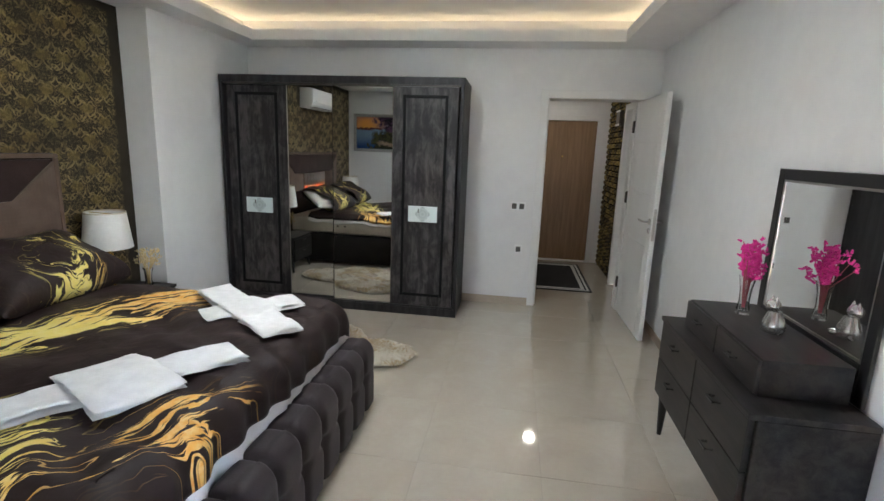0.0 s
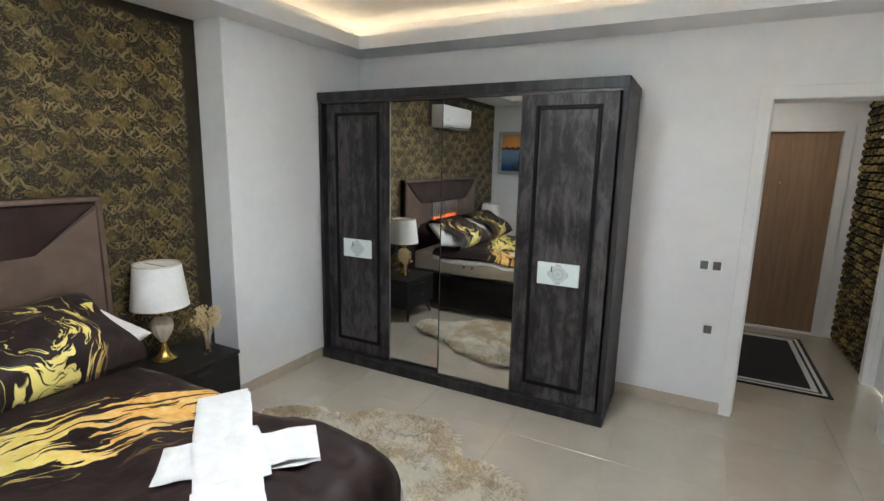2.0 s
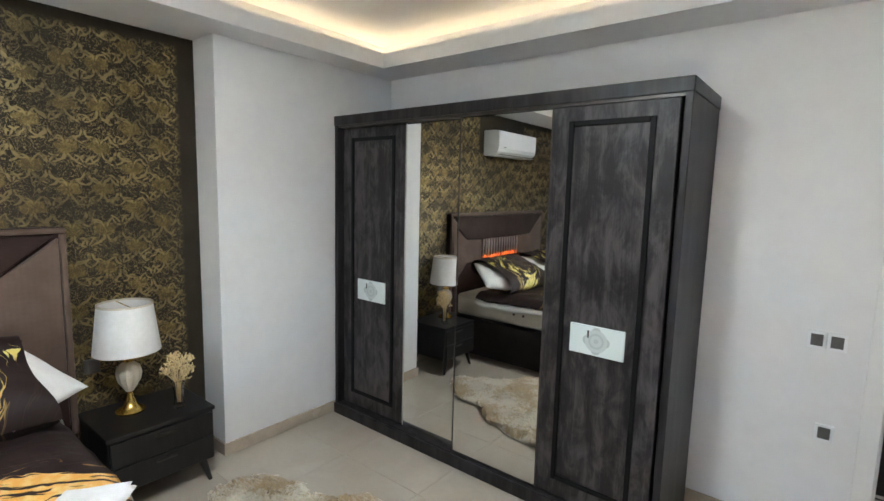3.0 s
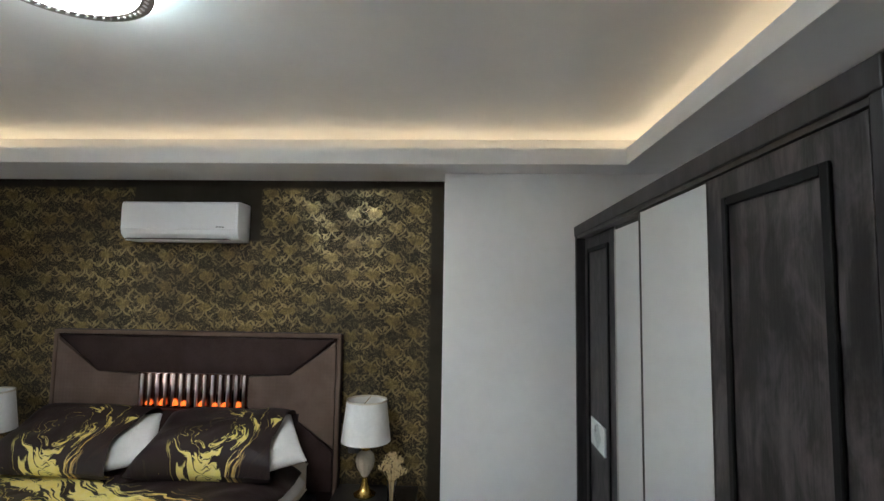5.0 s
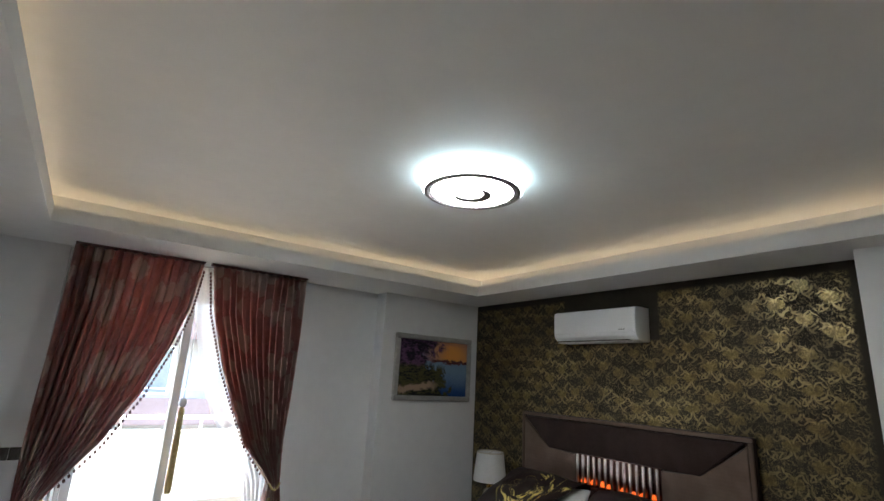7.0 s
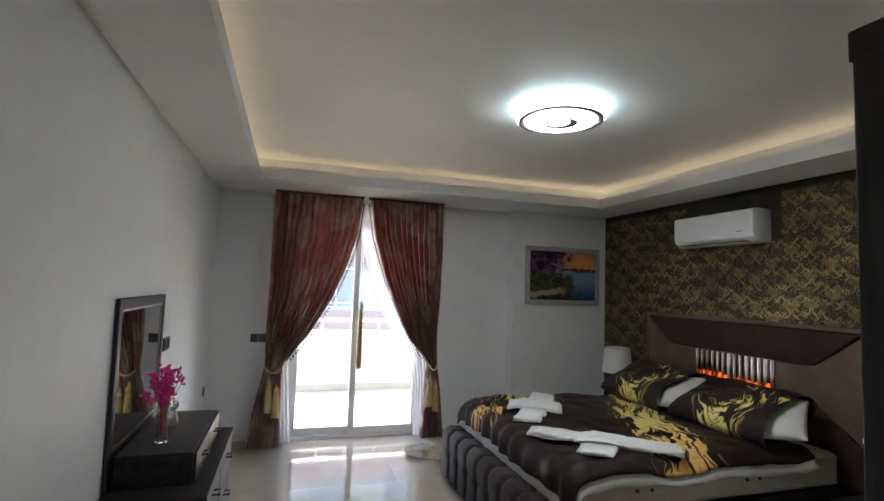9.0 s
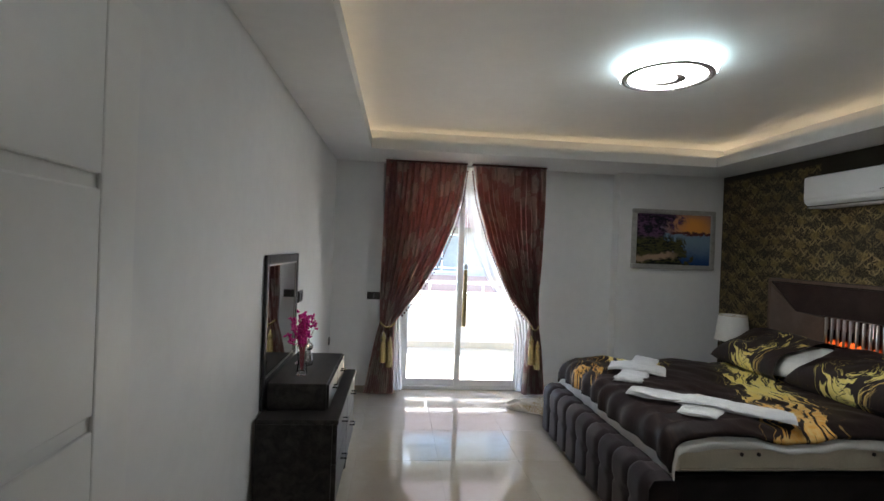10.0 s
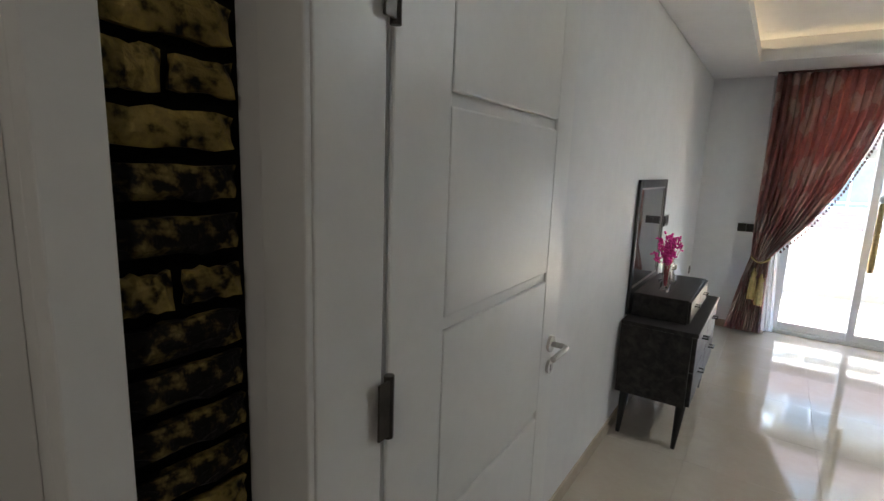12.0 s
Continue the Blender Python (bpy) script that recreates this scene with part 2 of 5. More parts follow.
def marble_cloth(name, streams, seed, fill):
    """Dark satin cloth printed with marbled golden streams; streams give mask, flow coordinates and warmth."""
    m = Mat(name, 0.55)
    x, y, z = m.xyz()
    w1, w2 = m.noise(2.4, 2, at=m.vec(x + seed, y, 0.3)), m.noise(2.4, 2, at=m.vec(x + seed, y + 5.2, 1.7))
    w3, w4 = m.noise(9, 2, at=m.vec(x + seed, y, 2.3)), m.noise(9, 2, at=m.vec(x, y + 3.1 + seed, 4.7))
    u = x + (w1 - 0.5) * 0.36 + (w3 - 0.5) * 0.075
    v = y + (w2 - 0.5) * 0.36 + (w4 - 0.5) * 0.075
    mask, flow, warm = streams(m, u, v)
    along = m.noise(5.0, 1.5, at=m.vec(flow[0] * 3.4, flow[1] * 0.55, flow[2] * 0.55), rough=0.5)
    fine = m.noise(5.0, 2.5, at=m.vec(flow[0] * 8.5, flow[1] * 0.8, flow[2] * 0.8 + 3.0), rough=0.5)
    s = along * 0.5 + fine * 0.5
    broad = (s + mask * fill - 0.20).step(0.497, 0.512) * mask.step(0.05, 0.2)
    thin = (along - 0.5).abs().step(0.016, 0.008) * (mask * 1.6 + 0.015).min(1.0) * fine.step(0.40, 0.46)
    g = broad.max(thin)
    gold = m.mix(warm, (0.78, 0.64, 0.17), (0.72, 0.36, 0.075))
    gold = m.mix(m.noise(30, 3).step(0.3, 0.8) * 0.6, gold, (0.80, 0.68, 0.34))
    dark = m.mix(m.noise(5, 3), (0.019, 0.0115, 0.0115), (0.030, 0.0185, 0.0175))
    m.color(m.mix(g, dark, gold))
    m.put("Specular IOR Level", 0.22)
    m.bump(m.noise(14, 4, distortion=0.8) + m.noise(300, 1) * 0.06, 0.30, 0.012)
    return m.m


def duvet_streams(m, u, v):
    a = (u + 1.95 - (v - 2.2) * 0.45).abs().step(0.32, 0.08)
    b = hypot((u + 0.84) * 0.9, v - 1.60).step(0.34, 0.12)
    c = hypot((u + 1.35) * 0.7, v - 1.30).step(0.28, 0.12)
    d = (u + 0.98 - (v - 1.3) * 0.55).abs().step(0.10, 0.02) * 0.6
    warm = (v + u * 0.2).step(1.75, 2.25).max(u.step(-1.25, -1.0))
    return a.max(b * 0.75).max(c * 0.8).max(d), (u - v * 0.45, v + u * 0.45, v * 0.0), warm


def pillow_streams(m, u, v):
    r = hypot(u - 0.02, v - 0.03) + 0.001
    ring = (r - 0.19).abs().step(0.13, 0.02) * (u * 0.7 + v).step(-0.16, 0.02)
    tail = ((u + v * 0.6) - 0.17).abs().step(0.07, 0.02) * 0.8
    return ring.max(tail), (r * 1.5, (u - 0.02) / r * 0.35, (v - 0.03) / r * 0.35), (u + v).step(0.30, 0.42) * 0.7


DUVET = marble_cloth("marbled_duvet", duvet_streams, 0.0, 0.245)
PILLOW = marble_cloth("marbled_pillowcase", pillow_streams, 2.7, 0.165)

# curtain brocade: pale blossoms with dark centres among leaves
m = Mat("rose_brocade", 0.6)
x, z, y = m.xyz("UV")
wx, wz = m.noise(9, 3) - 0.5, m.noise(9, 3, at=m.vec(x + 4.1, z, 0.0)) - 0.5
cell = m.cells(1.0, m.vec(x * 4.6 + wx * 0.6, z * 4.6 + wz * 0.6, 0.0))
fl = (cell + (m.noise(34, 3) - 0.5) * 0.30).step(0.50, 0.43)
heart = (cell + (m.noise(60, 2) - 0.5) * 0.25).step(0.17, 0.12)
outline = (cell + (m.noise(34, 3) - 0.5) * 0.30 - 0.56).abs().step(0.05, 0.02)
leaf = m.noise(9, 4, (1.2, 1.0, 1), distortion=1.2).step(0.49, 0.54)
c = m.mix(leaf * 0.9, (0.20, 0.125, 0.112), (0.085, 0.050, 0.045))
c = m.mix(outline * 0.5, c, (0.30, 0.19, 0.17))
c = m.mix(fl * 0.9, c, m.mix(m.noise(40, 3), (0.50, 0.37, 0.32), (0.60, 0.47, 0.40)))
c = m.mix(heart * 0.5, c, (0.26, 0.16, 0.14))
m.color(c).put("Sheen Weight", 0.25)
m.bump(fl + leaf * 0.5 + m.noise(300, 1) * 0.2, 0.25, 0.003)
tr = m.t.nodes.new("ShaderNodeBsdfTranslucent")
m.t.links.new(m.mix(fl, (0.80, 0.39, 0.34), (0.78, 0.50, 0.44)), tr.inputs[0])
mx = m.t.nodes.new("ShaderNodeMixShader")
m.t.links.new((fl * -0.24 + 0.46).out, mx.inputs[0])
m.t.links.new(m.b.outputs[0], mx.inputs[1])
m.t.links.new(tr.outputs[0], mx.inputs[2])
m.t.links.new(mx.outputs[0], m.t.nodes["Material Output"].inputs[0])
BROCADE = m.m

m = Mat("white_voile", 0.9, 0.0, (0.85, 0.85, 0.85))
tr = m.t.nodes.new("ShaderNodeBsdfTranslucent")
tr.inputs[0].default_value = (0.85, 0.85, 0.85, 1)
tp = m.t.nodes.new("ShaderNodeBsdfTransparent")
mx, mx2 = m.t.nodes.new("ShaderNodeMixShader"), m.t.nodes.new("ShaderNodeMixShader")
mx.inputs[0].default_value = 0.6
m.t.links.new(m.b.outputs[0], mx.inputs[1])
m.t.links.new(tr.outputs[0], mx.inputs[2])
m.t.links.new((m.noise(120, 1) * 0.2 + 0.25).out, mx2.inputs[0])
m.t.links.new(mx.outputs[0], mx2.inputs[1])
m.t.links.new(tp.outputs[0], mx2.inputs[2])
m.t.links.new(mx2.outputs[0], m.t.nodes["Material Output"].inputs[0])
VOILE = m.m

# sunset lake painting
m = Mat("sunset_lake_canvas", 0.45)
x, y, z = m.xyz()
nz = m.noise(9, 4, distortion=1.0) - 0.5
st = m.noise(26, 3, (1, 1, 2.5)) - 0.5
px, pz = x + nz * 0.14, z + nz * 0.10 + st * 0.04
skyc = m.mix(hypot(px + 0.24, (pz - 0.14) * 1.6).step(0.42, 0.05), (0.15, 0.13, 0.24), (0.85, 0.36, 0.08))
sea = m.mix((pz + 0.12).step(-0.16, 0.12), (0.015, 0.06, 0.20), (0.20, 0.30, 0.42))
c = m.mix(pz.step(0.05, 0.07), sea, skyc)
c = m.mix((pz - 0.07).abs().step(0.022, 0.008) * px.step(0.05, 0.0), c, (0.10, 0.03, 0.03))
trees = (px + pz * 0.5 + nz * 0.6).step(0.02, 0.12) * pz.step(-0.05, 0.02)
c = m.mix(trees, c, m.mix((st + nz).step(-0.15, 0.2), (0.012, 0.010, 0.018), (0.13, 0.06, 0.13)))
bank = (px + nz * 0.9 - pz * 0.6).step(-0.10, 0.02) * pz.step(0.06, 0.0)
c = m.mix(bank, c, m.mix((st * 1.4 + nz).step(-0.2, 0.2), (0.012, 0.014, 0.014), (0.085, 0.08, 0.03)))
path = (pz + 0.17 + px * 0.12).abs().step(0.05, 0.015) * px.step(-0.08, 0.06)
c = m.mix(path * 0.8, c, (0.50, 0.34, 0.24))
m.color(c).put("Specular IOR Level", 0.2).bump(st, 0.3, 0.004)
CANVAS = m.m
PICTURE_FRAME = simple("pale_silver_frame", (0.50, 0.49, 0.47), (0.36, 0.35, 0.33), 20, 0.4, 0.3, bump=0.2, bscale=80).m

m = Mat("oak_door", 0.4)
g = m.noise(1.2, 6, (18, 18, 1.2), distortion=0.7)
m.color(m.mix((g * 0.7 + m.noise(12, 4, (16, 16, 0.6)) * 0.3).step(0.35, 0.65), (0.21, 0.125, 0.065), (0.29, 0.18, 0.10)))
m.bump(g, 0.08, 0.003)
OAK = m.m

m = Mat("gilded_brick", 0.55)
n, f = m.noise(14, 5), m.noise(60, 4)
rub = (n * 0.6 + f * 0.4 + m.chance() * 0.14 - 0.07).step(0.43, 0.62)
m.color(m.mix(rub, (0.006, 0.005, 0.004), m.mix(f.step(0.3, 0.7), (0.58, 0.44, 0.13), (0.32, 0.24, 0.09))))
m.put("Specular IOR Level", 0.2).put("Metallic", rub * 0.3).bump(n + f * 0.6, 0.8, 0.012)
BRICK = m.m
BRICK_GROUND = simple("black_mortar", (0.003, 0.003, 0.003), (0.006, 0.0055, 0.005), 30, 0.9, bump=0.6, bscale=60).put("Specular IOR Level", 0.1).m

m = Mat("striped_mat", 0.95)
x, y, z = m.xyz()
d = (x.abs() - 0.40).max(y.abs() - 0.70)
s1 = d.gt(-0.115) * d.lt(-0.075)
s2 = d.gt(-0.055) * d.lt(-0.030)
m.color(m.mix(s1.max(s2), (0.010, 0.010, 0.012), (0.52, 0.52, 0.50)))
m.bump(m.noise(400, 1), 0.6, 0.003)
MAT = m.m

m = Mat("sheepskin", 0.95)
n = m.noise(4.2, 3)
m.color(m.mix((n * 0.85 + m.island() * 0.15).step(0.40, 0.58), (0.46, 0.345, 0.20), (0.68, 0.625, 0.52)))
m.put("Sheen Weight", 0.3)
FUR = m.m
PINK = simple("pink_petals", (0.72, 0.02, 0.28), (0.85, 0.05, 0.40), 30, 0.7).m
STRAW = simple("dried_grass", (0.62, 0.46, 0.22), (0.74, 0.60, 0.34), 30, 0.8).m
PALE_STEM = simple("pink_stems", (0.55, 0.10, 0.16), (0.40, 0.12, 0.12), 30, 0.7).m
m = Mat("frosted_plate", 0.2)
x, y, z = m.xyz()
r = hypot(x, z)
orn = (r.step(0.058, 0.052)).max(hypot(x.abs() - 0.045, z).step(0.024, 0.020)).max(hypot(x, z.abs() - 0.045).step(0.024, 0.020))
rings = ((r * 240.0).sin()).step(0.2, 0.6) * 0.5
m.color(m.mix(orn * (rings * 0.5 + 0.5), (0.68, 0.76, 0.75), (0.36, 0.43, 0.43)))
PLATE = m.m
LAMP_GLOW = glow("lamp_diffuser", (0.93, 0.98, 1.0), CEILING_LAMP)
HALO_GLOW = glow("lamp_edge", (0.72, 0.95, 1.0), HALO)
HALL_GLOW = glow("hall_diffuser", (1.0, 0.93, 0.82), HALL_LAMP)
COVE_GLOW = glow("cove_led", (1.0, 0.79, 0.50), COVE_LAMP)
EMBER_GLOW = glow("ember", (1.0, 0.14, 0.02), EMBER)
FACADE_FAR = simple("cream_render", (0.44, 0.40, 0.36), (0.38, 0.35, 0.315), 0.6, 0.8).m
FACADE = simple("white_render", (0.70, 0.69, 0.67), (0.62, 0.615, 0.60), 0.6, 0.8).m
BROWN_BAND = simple("terracotta_render", (0.30, 0.20, 0.165), (0.26, 0.17, 0.14), 0.8, 0.8).m
FAR_GLASS = simple("grey_window", (0.16, 0.18, 0.19), (0.22, 0.24, 0.25), 0.9, 0.15).m
BALCONY_TILE = simple("balcony_tile", (0.42, 0.375, 0.30), (0.35, 0.315, 0.25), 3, 0.4).m
ASPHALT = simple("asphalt", (0.05, 0.05, 0.05), (0.07, 0.07, 0.068), 0.5, 0.9).m

# ---------- mesh helpers ----------


def box(bm, a, b, bevel=0.0, seg=2):
    """An upright box from corner a to corner b, its edges rounded by bevel."""
    vs = [bm.verts.new((x, y, z)) for x in (a[0], b[0]) for y in (a[1], b[1]) for z in (a[2], b[2])]
    fs = [bm.faces.new([vs[i] for i in q]) for q in ((0, 1, 3, 2), (4, 6, 7, 5), (0, 4, 5, 1), (2, 3, 7, 6), (0, 2, 6, 4), (1, 5, 7, 3))]
    if bevel:
        es = list({e for f in fs for e in f.edges})
        bmesh.ops.bevel(bm, geom=es, offset=bevel, segments=seg, affect="EDGES", profile=0.5)
    return bm


def boxes(*pairs, bevel=0.0):
    bm = bmesh.new()
    for a, b in pairs:
        box(bm, a, b, bevel)
    return bm


def lathe(bm, rings, n=24, centre=(0, 0), wave=None):
    """A turned shape from (radius, z) rings; wave(angle) scales the radius."""
    rows = []
    for r, z in rings:
        rows.append([bm.verts.new((centre[0] + r * math.cos(a) * (wave(a) if wave else 1), centre[1] + r * math.sin(a) * (wave(a) if wave else 1), z)) for a in (2 * math.pi * i / n for i in range(n))])
    for p, q in zip(rows, rows[1:]):
        for i in range(n):
            bm.faces.new((p[i], p[(i + 1) % n], q[(i + 1) % n], q[i]))
    ring_shaped = rings[0] == rings[-1]
    if rings[0][0] > 1e-4 and not ring_shaped:
        bm.faces.new(rows[0][::-1])
    if rings[-1][0] > 1e-4 and not ring_shaped:
        bm.faces.new(rows[-1])
    return bm


def tube(bm, pts, r, n=8, taper=1.0):
    """A round bar along points."""
    rows = []
    for k, p in enumerate(pts):
        p = Vector(p)
        d = (Vector(pts[min(k + 1, len(pts) - 1)]) - Vector(pts[max(k - 1, 0)])).normalized()
        s = d.orthogonal().normalized()
        t = d.cross(s)
        rr = r * (1 + (taper - 1) * k / max(1, len(pts) - 1))
        rows.append([bm.verts.new(p + rr * (math.cos(a) * s + math.sin(a) * t)) for a in (2 * math.pi * i / n for i in range(n))])
    for p, q in zip(rows, rows[1:]):
        for i in range(n):
            bm.faces.new((p[i], p[(i + 1) % n], q[(i + 1) % n], q[i]))
    bm.faces.new(rows[0][::-1])
    bm.faces.new(rows[-1])
    return bm


def sheet(bm, nu, nv, fn, close=False):
    """A grid of points fn(u, v), u and v from 0 to 1."""
    rows = [[bm.verts.new(fn(i / nu, j / nv)) for i in range(nu + 1)] for j in range(nv + 1)]
    for j in range(nv):
        for i in range(nu):
            bm.faces.new((rows[j][i], rows[j][i + 1], rows[j + 1][i + 1], rows[j + 1][i]))
    return bm


def prism(bm, outline, axis, lo, hi, bevel=0.0):
    """A flat outline of (a, b) pushed along an axis from lo to hi."""
    def at(p, w):
        return {"x": (w, p[0], p[1]), "y": (p[0], w, p[1]), "z": (p[0], p[1], w)}[axis]
    A, B = [bm.verts.new(at(p, lo)) for p in outline], [bm.verts.new(at(p, hi)) for p in outline]
    n = len(outline)
    fs = [bm.faces.new(A[::-1]), bm.faces.new(B)] + [bm.faces.new((A[i], A[(i + 1) % n], B[(i + 1) % n], B[i])) for i in range(n)]
    if bevel:
        bmesh.ops.bevel(bm, geom=list({e for f in fs for e in f.edges}), offset=bevel, segments=2, affect="EDGES", profile=0.5)
    return bm


def mesh(name, bm, material, smooth=False):
    bmesh.ops.recalc_face_normals(bm, faces=bm.faces)
    me = bpy.data.meshes.new(name)
    bm.to_mesh(me)
    bm.free()
    me.materials.append(material)
    if smooth:
        me.shade_smooth()
        me.set_sharp_from_angle(angle=radians(40 if smooth is True else smooth))
    return me


def part(name, bm, material, parent, label="", smooth=False, at=(0, 0, 0)):
    ob = new(name, mesh(name, bm, material, smooth))
    ob.parent, ob.location = parent, at
    return tagged(ob, label)


def thing(name, at, label, category, group="", turn=0.0):
    ob = new(name)
    ob.matrix_basis = pose(*at, 0, 0, turn)
    ob.empty_display_size = 0.1
    return tagged(ob, label, category, group)


def single(name, bm, material, label, category, at=(0, 0, 0), group="", smooth=False, kind=""):
    ob = new(name, mesh(name, bm, material, smooth))
    ob.location = at
    return tagged(ob, label, category, group, kind)


def setting(name, bm, material, label="", category="", at=(0, 0, 0), smooth=False):
    return single(name, bm, material, label, category, at, smooth=smooth, kind="structure")


# ---------- plan ----------
XW, XE, YN, YS = -2.895, 1.38, 5.175, 0.12
ZS, ZC = 2.485, 2.702                      # soffit, ceiling
PIER_X, PIER_Y = -2.65, 3.775
PIC_X, PIC_Y = -1.70, 0.29
DX0, DX1, DZ = 0.385, 1.255, 2.045          # bedroom doorway
YN2 = YN + 0.225
HALL_E, HALL_N, HALL_W = 1.345, 7.45, -2.60
WX0, WX1, WZ = -0.78, 0.66, 2.30          # balcony doorway
CX0, CX1, CY0, CY1 = -2.414, 0.97, 0.86, 4.86   # inner edge of the soffit

setting("wall_west", boxes(((XW - 0.2, YS - 0.25, 0), (XW, YN2, ZC))), PAINT, "white painted wall behind the bed", "wall")
setting("wall_pier", boxes(((XW, PIER_Y, 0), (PIER_X, YN, ZC))), PAINT, "white painted pier beside the wardrobe", "wall")
setting("wall_north", boxes(((XW - 0.2, YN, 0), (DX0 - 0.02, YN2, ZC)), ((DX0 - 0.02, YN, DZ + 0.02), (DX1 + 0.02, YN2, ZC)), ((DX1 + 0.02, YN, 0), (XE + 0.15, YN2, ZC))), PAINT, "white painted wall with the bedroom doorway", "wall")
setting("wall_east", boxes(((XE, YS - 0.25, 0), (XE + 0.15, YN, ZC))), PAINT, "white painted wall behind the dresser", "wall")
setting("wall_south", boxes(((XW - 0.2, YS - 0.25, 0), (WX0, YS, ZC)), ((WX0, YS - 0.25, WZ), (WX1, YS, ZC)), ((WX1, YS - 0.25, 0), (XE, YS, ZC))), PAINT, "white painted wall with the balcony doorway", "wall")
setting("wall_pier_south", boxes(((XW, YS, 0), (PIC_X, PIC_Y, ZC))), PAINT, "white painted projecting wall that carries the painting", "wall")
setting("ceiling", boxes(((XW, YS, ZC), (XE, YN, ZC + 0.12))), PAINT_CEIL, "matt white flat ceiling", "ceiling")
bm = bmesh.new()
TR, LIP = 0.22, 0.02
for (ax, ay), (bx, by) in (((XW, CY1 + TR), (XE, YN)), ((XW, YS), (XE, CY0 - TR)), ((XW, CY0 - TR), (CX0 - TR, CY1 + TR)), ((CX1 + TR, CY0 - TR), (XE, CY1 + TR))):
    box(bm, (ax, ay, ZS), (bx, by, ZC))
for a, b in (((CX0 - TR, CY1), (CX1 + TR, CY1 + TR)), ((CX0 - TR, CY0 - TR), (CX1 + TR, CY0)), ((CX0 - TR, CY0), (CX0, CY1)), ((CX1, CY0), (CX1 + TR, CY1))):
    box(bm, (*a, ZS), (*b, ZS + 0.018))
for a, b in (((CX0 - LIP, CY1), (CX1 + LIP, CY1 + LIP)), ((CX0 - LIP, CY0 - LIP), (CX1 + LIP, CY0)), ((CX0 - LIP, CY0), (CX0, CY1)), ((CX1, CY0), (CX1 + LIP, CY1))):
    box(bm, (*a, ZS + 0.018), (*b, ZS + 0.097))
setting("ceiling_soffit", bm, PAINT, "white dropped soffit with a cove lip", "ceiling")
for a, b in (((CX0 - 0.20, CY1 + 0.207), (CX1 + 0.20, CY1 + 0.2195)), ((CX0 - 0.20, CY0 - 0.2195), (CX1 + 0.20, CY0 - 0.207)), ((CX0 - 0.2195, CY0 - 0.20), (CX0 - 0.207, CY1 + 0.20)), ((CX1 + 0.207, CY0 - 0.20), (CX1 + 0.2195, CY1 + 0.20))):
    single("led_strip", boxes(((*a, ZS + 0.060), (*b, ZS + 0.072))), COVE_GLOW, "warm white LED strip glowing in the ceiling cove", "light", group="cove lights")

# wallpaper, 3 mm proud of the wall
single("wallpaper", boxes(((-0.0, -1.738, -1.2425), (0.003, 1.745, 1.2425))), PAPER, "dark wallpaper with golden blossoms and curling stems", "wallpaper", at=(XW, 2.03, 1.2425), kind="structure")

# skirting
S, SH = 0.012, 0.075
setting("baseboard", boxes(((PIER_X, YN - S, 0), (DX0 - 0.075, YN, SH)), ((DX1 + 0.075, YN - S, 0), (XE - S, YN, SH)), ((XE - S, YS, 0), (XE, YN, SH)), ((PIER_X, PIER_Y, 0), (PIER_X + S, YN - S, SH)), ((XW, PIER_Y - S, 0), (PIER_X + S, PIER_Y, SH)),
                          ((XW, PIC_Y + S, 0), (XW + S, PIER_Y - S, SH)), ((XW, PIC_Y, 0), (PIC_X + S, PIC_Y + S, SH)), ((PIC_X, YS, 0), (PIC_X + S, PIC_Y, SH)), ((PIC_X + S, YS, 0), (WX0, YS + S, SH)), ((WX1, YS, 0), (XE - S, YS + S, SH))), SKIRT, "beige ceramic skirting", "baseboard")

# ---------- bedroom doorway ----------
T = 0.012
setting("door_casing", boxes(((DX0 - 0.02, YN, 0), (DX0, YN2, DZ)), ((DX1, YN, 0), (DX1 + 0.02, YN2, DZ)), ((DX0 - 0.02, YN, DZ), (DX1 + 0.02, YN2, DZ + 0.02)),
                             ((DX0 - 0.075, YN - T, 0), (DX0 - 0.004, YN, DZ + 0.075)), ((DX1 + 0.004, YN - T, 0), (DX1 + 0.075, YN, DZ + 0.075)), ((DX0 - 0.004, YN - T, DZ + 0.004), (DX1 + 0.004, YN, DZ + 0.075)),
                             ((DX0 - 0.075, YN2, 0), (DX0 - 0.004, YN2 + T, DZ + 0.075)), ((DX1 - 0.055, YN2, 0), (DX1 + 0.038, YN2 + T, DZ + 0.075)), ((DX0 - 0.004, YN2, DZ + 0.004), (DX1 - 0.062, YN2 + T, DZ + 0.075)),
                             ((DX0, YN + 0.05, 0), (DX0 + 0.012, YN2 - 0.03, DZ)), ((DX1 - 0.058, YN + 0.085, 0), (DX1, YN2, DZ)), bevel=0.003), WHITE_GLOSS, "white lacquered door casing", "door casing")

# open leaf: local x runs from the hinge to the free edge, local y is its face towards the bed
door = thing("door_1", (1.205, 5.235, 0.008), "white lacquered bedroom door standing open against the wall", "door", turn=-88.5)
tagged(door, kind="structure")
part("leaf", box(bmesh.new(), (0, 0.010, 0), (0.848, 0.040, 2.025), 0.003), WHITE_GLOSS, door)
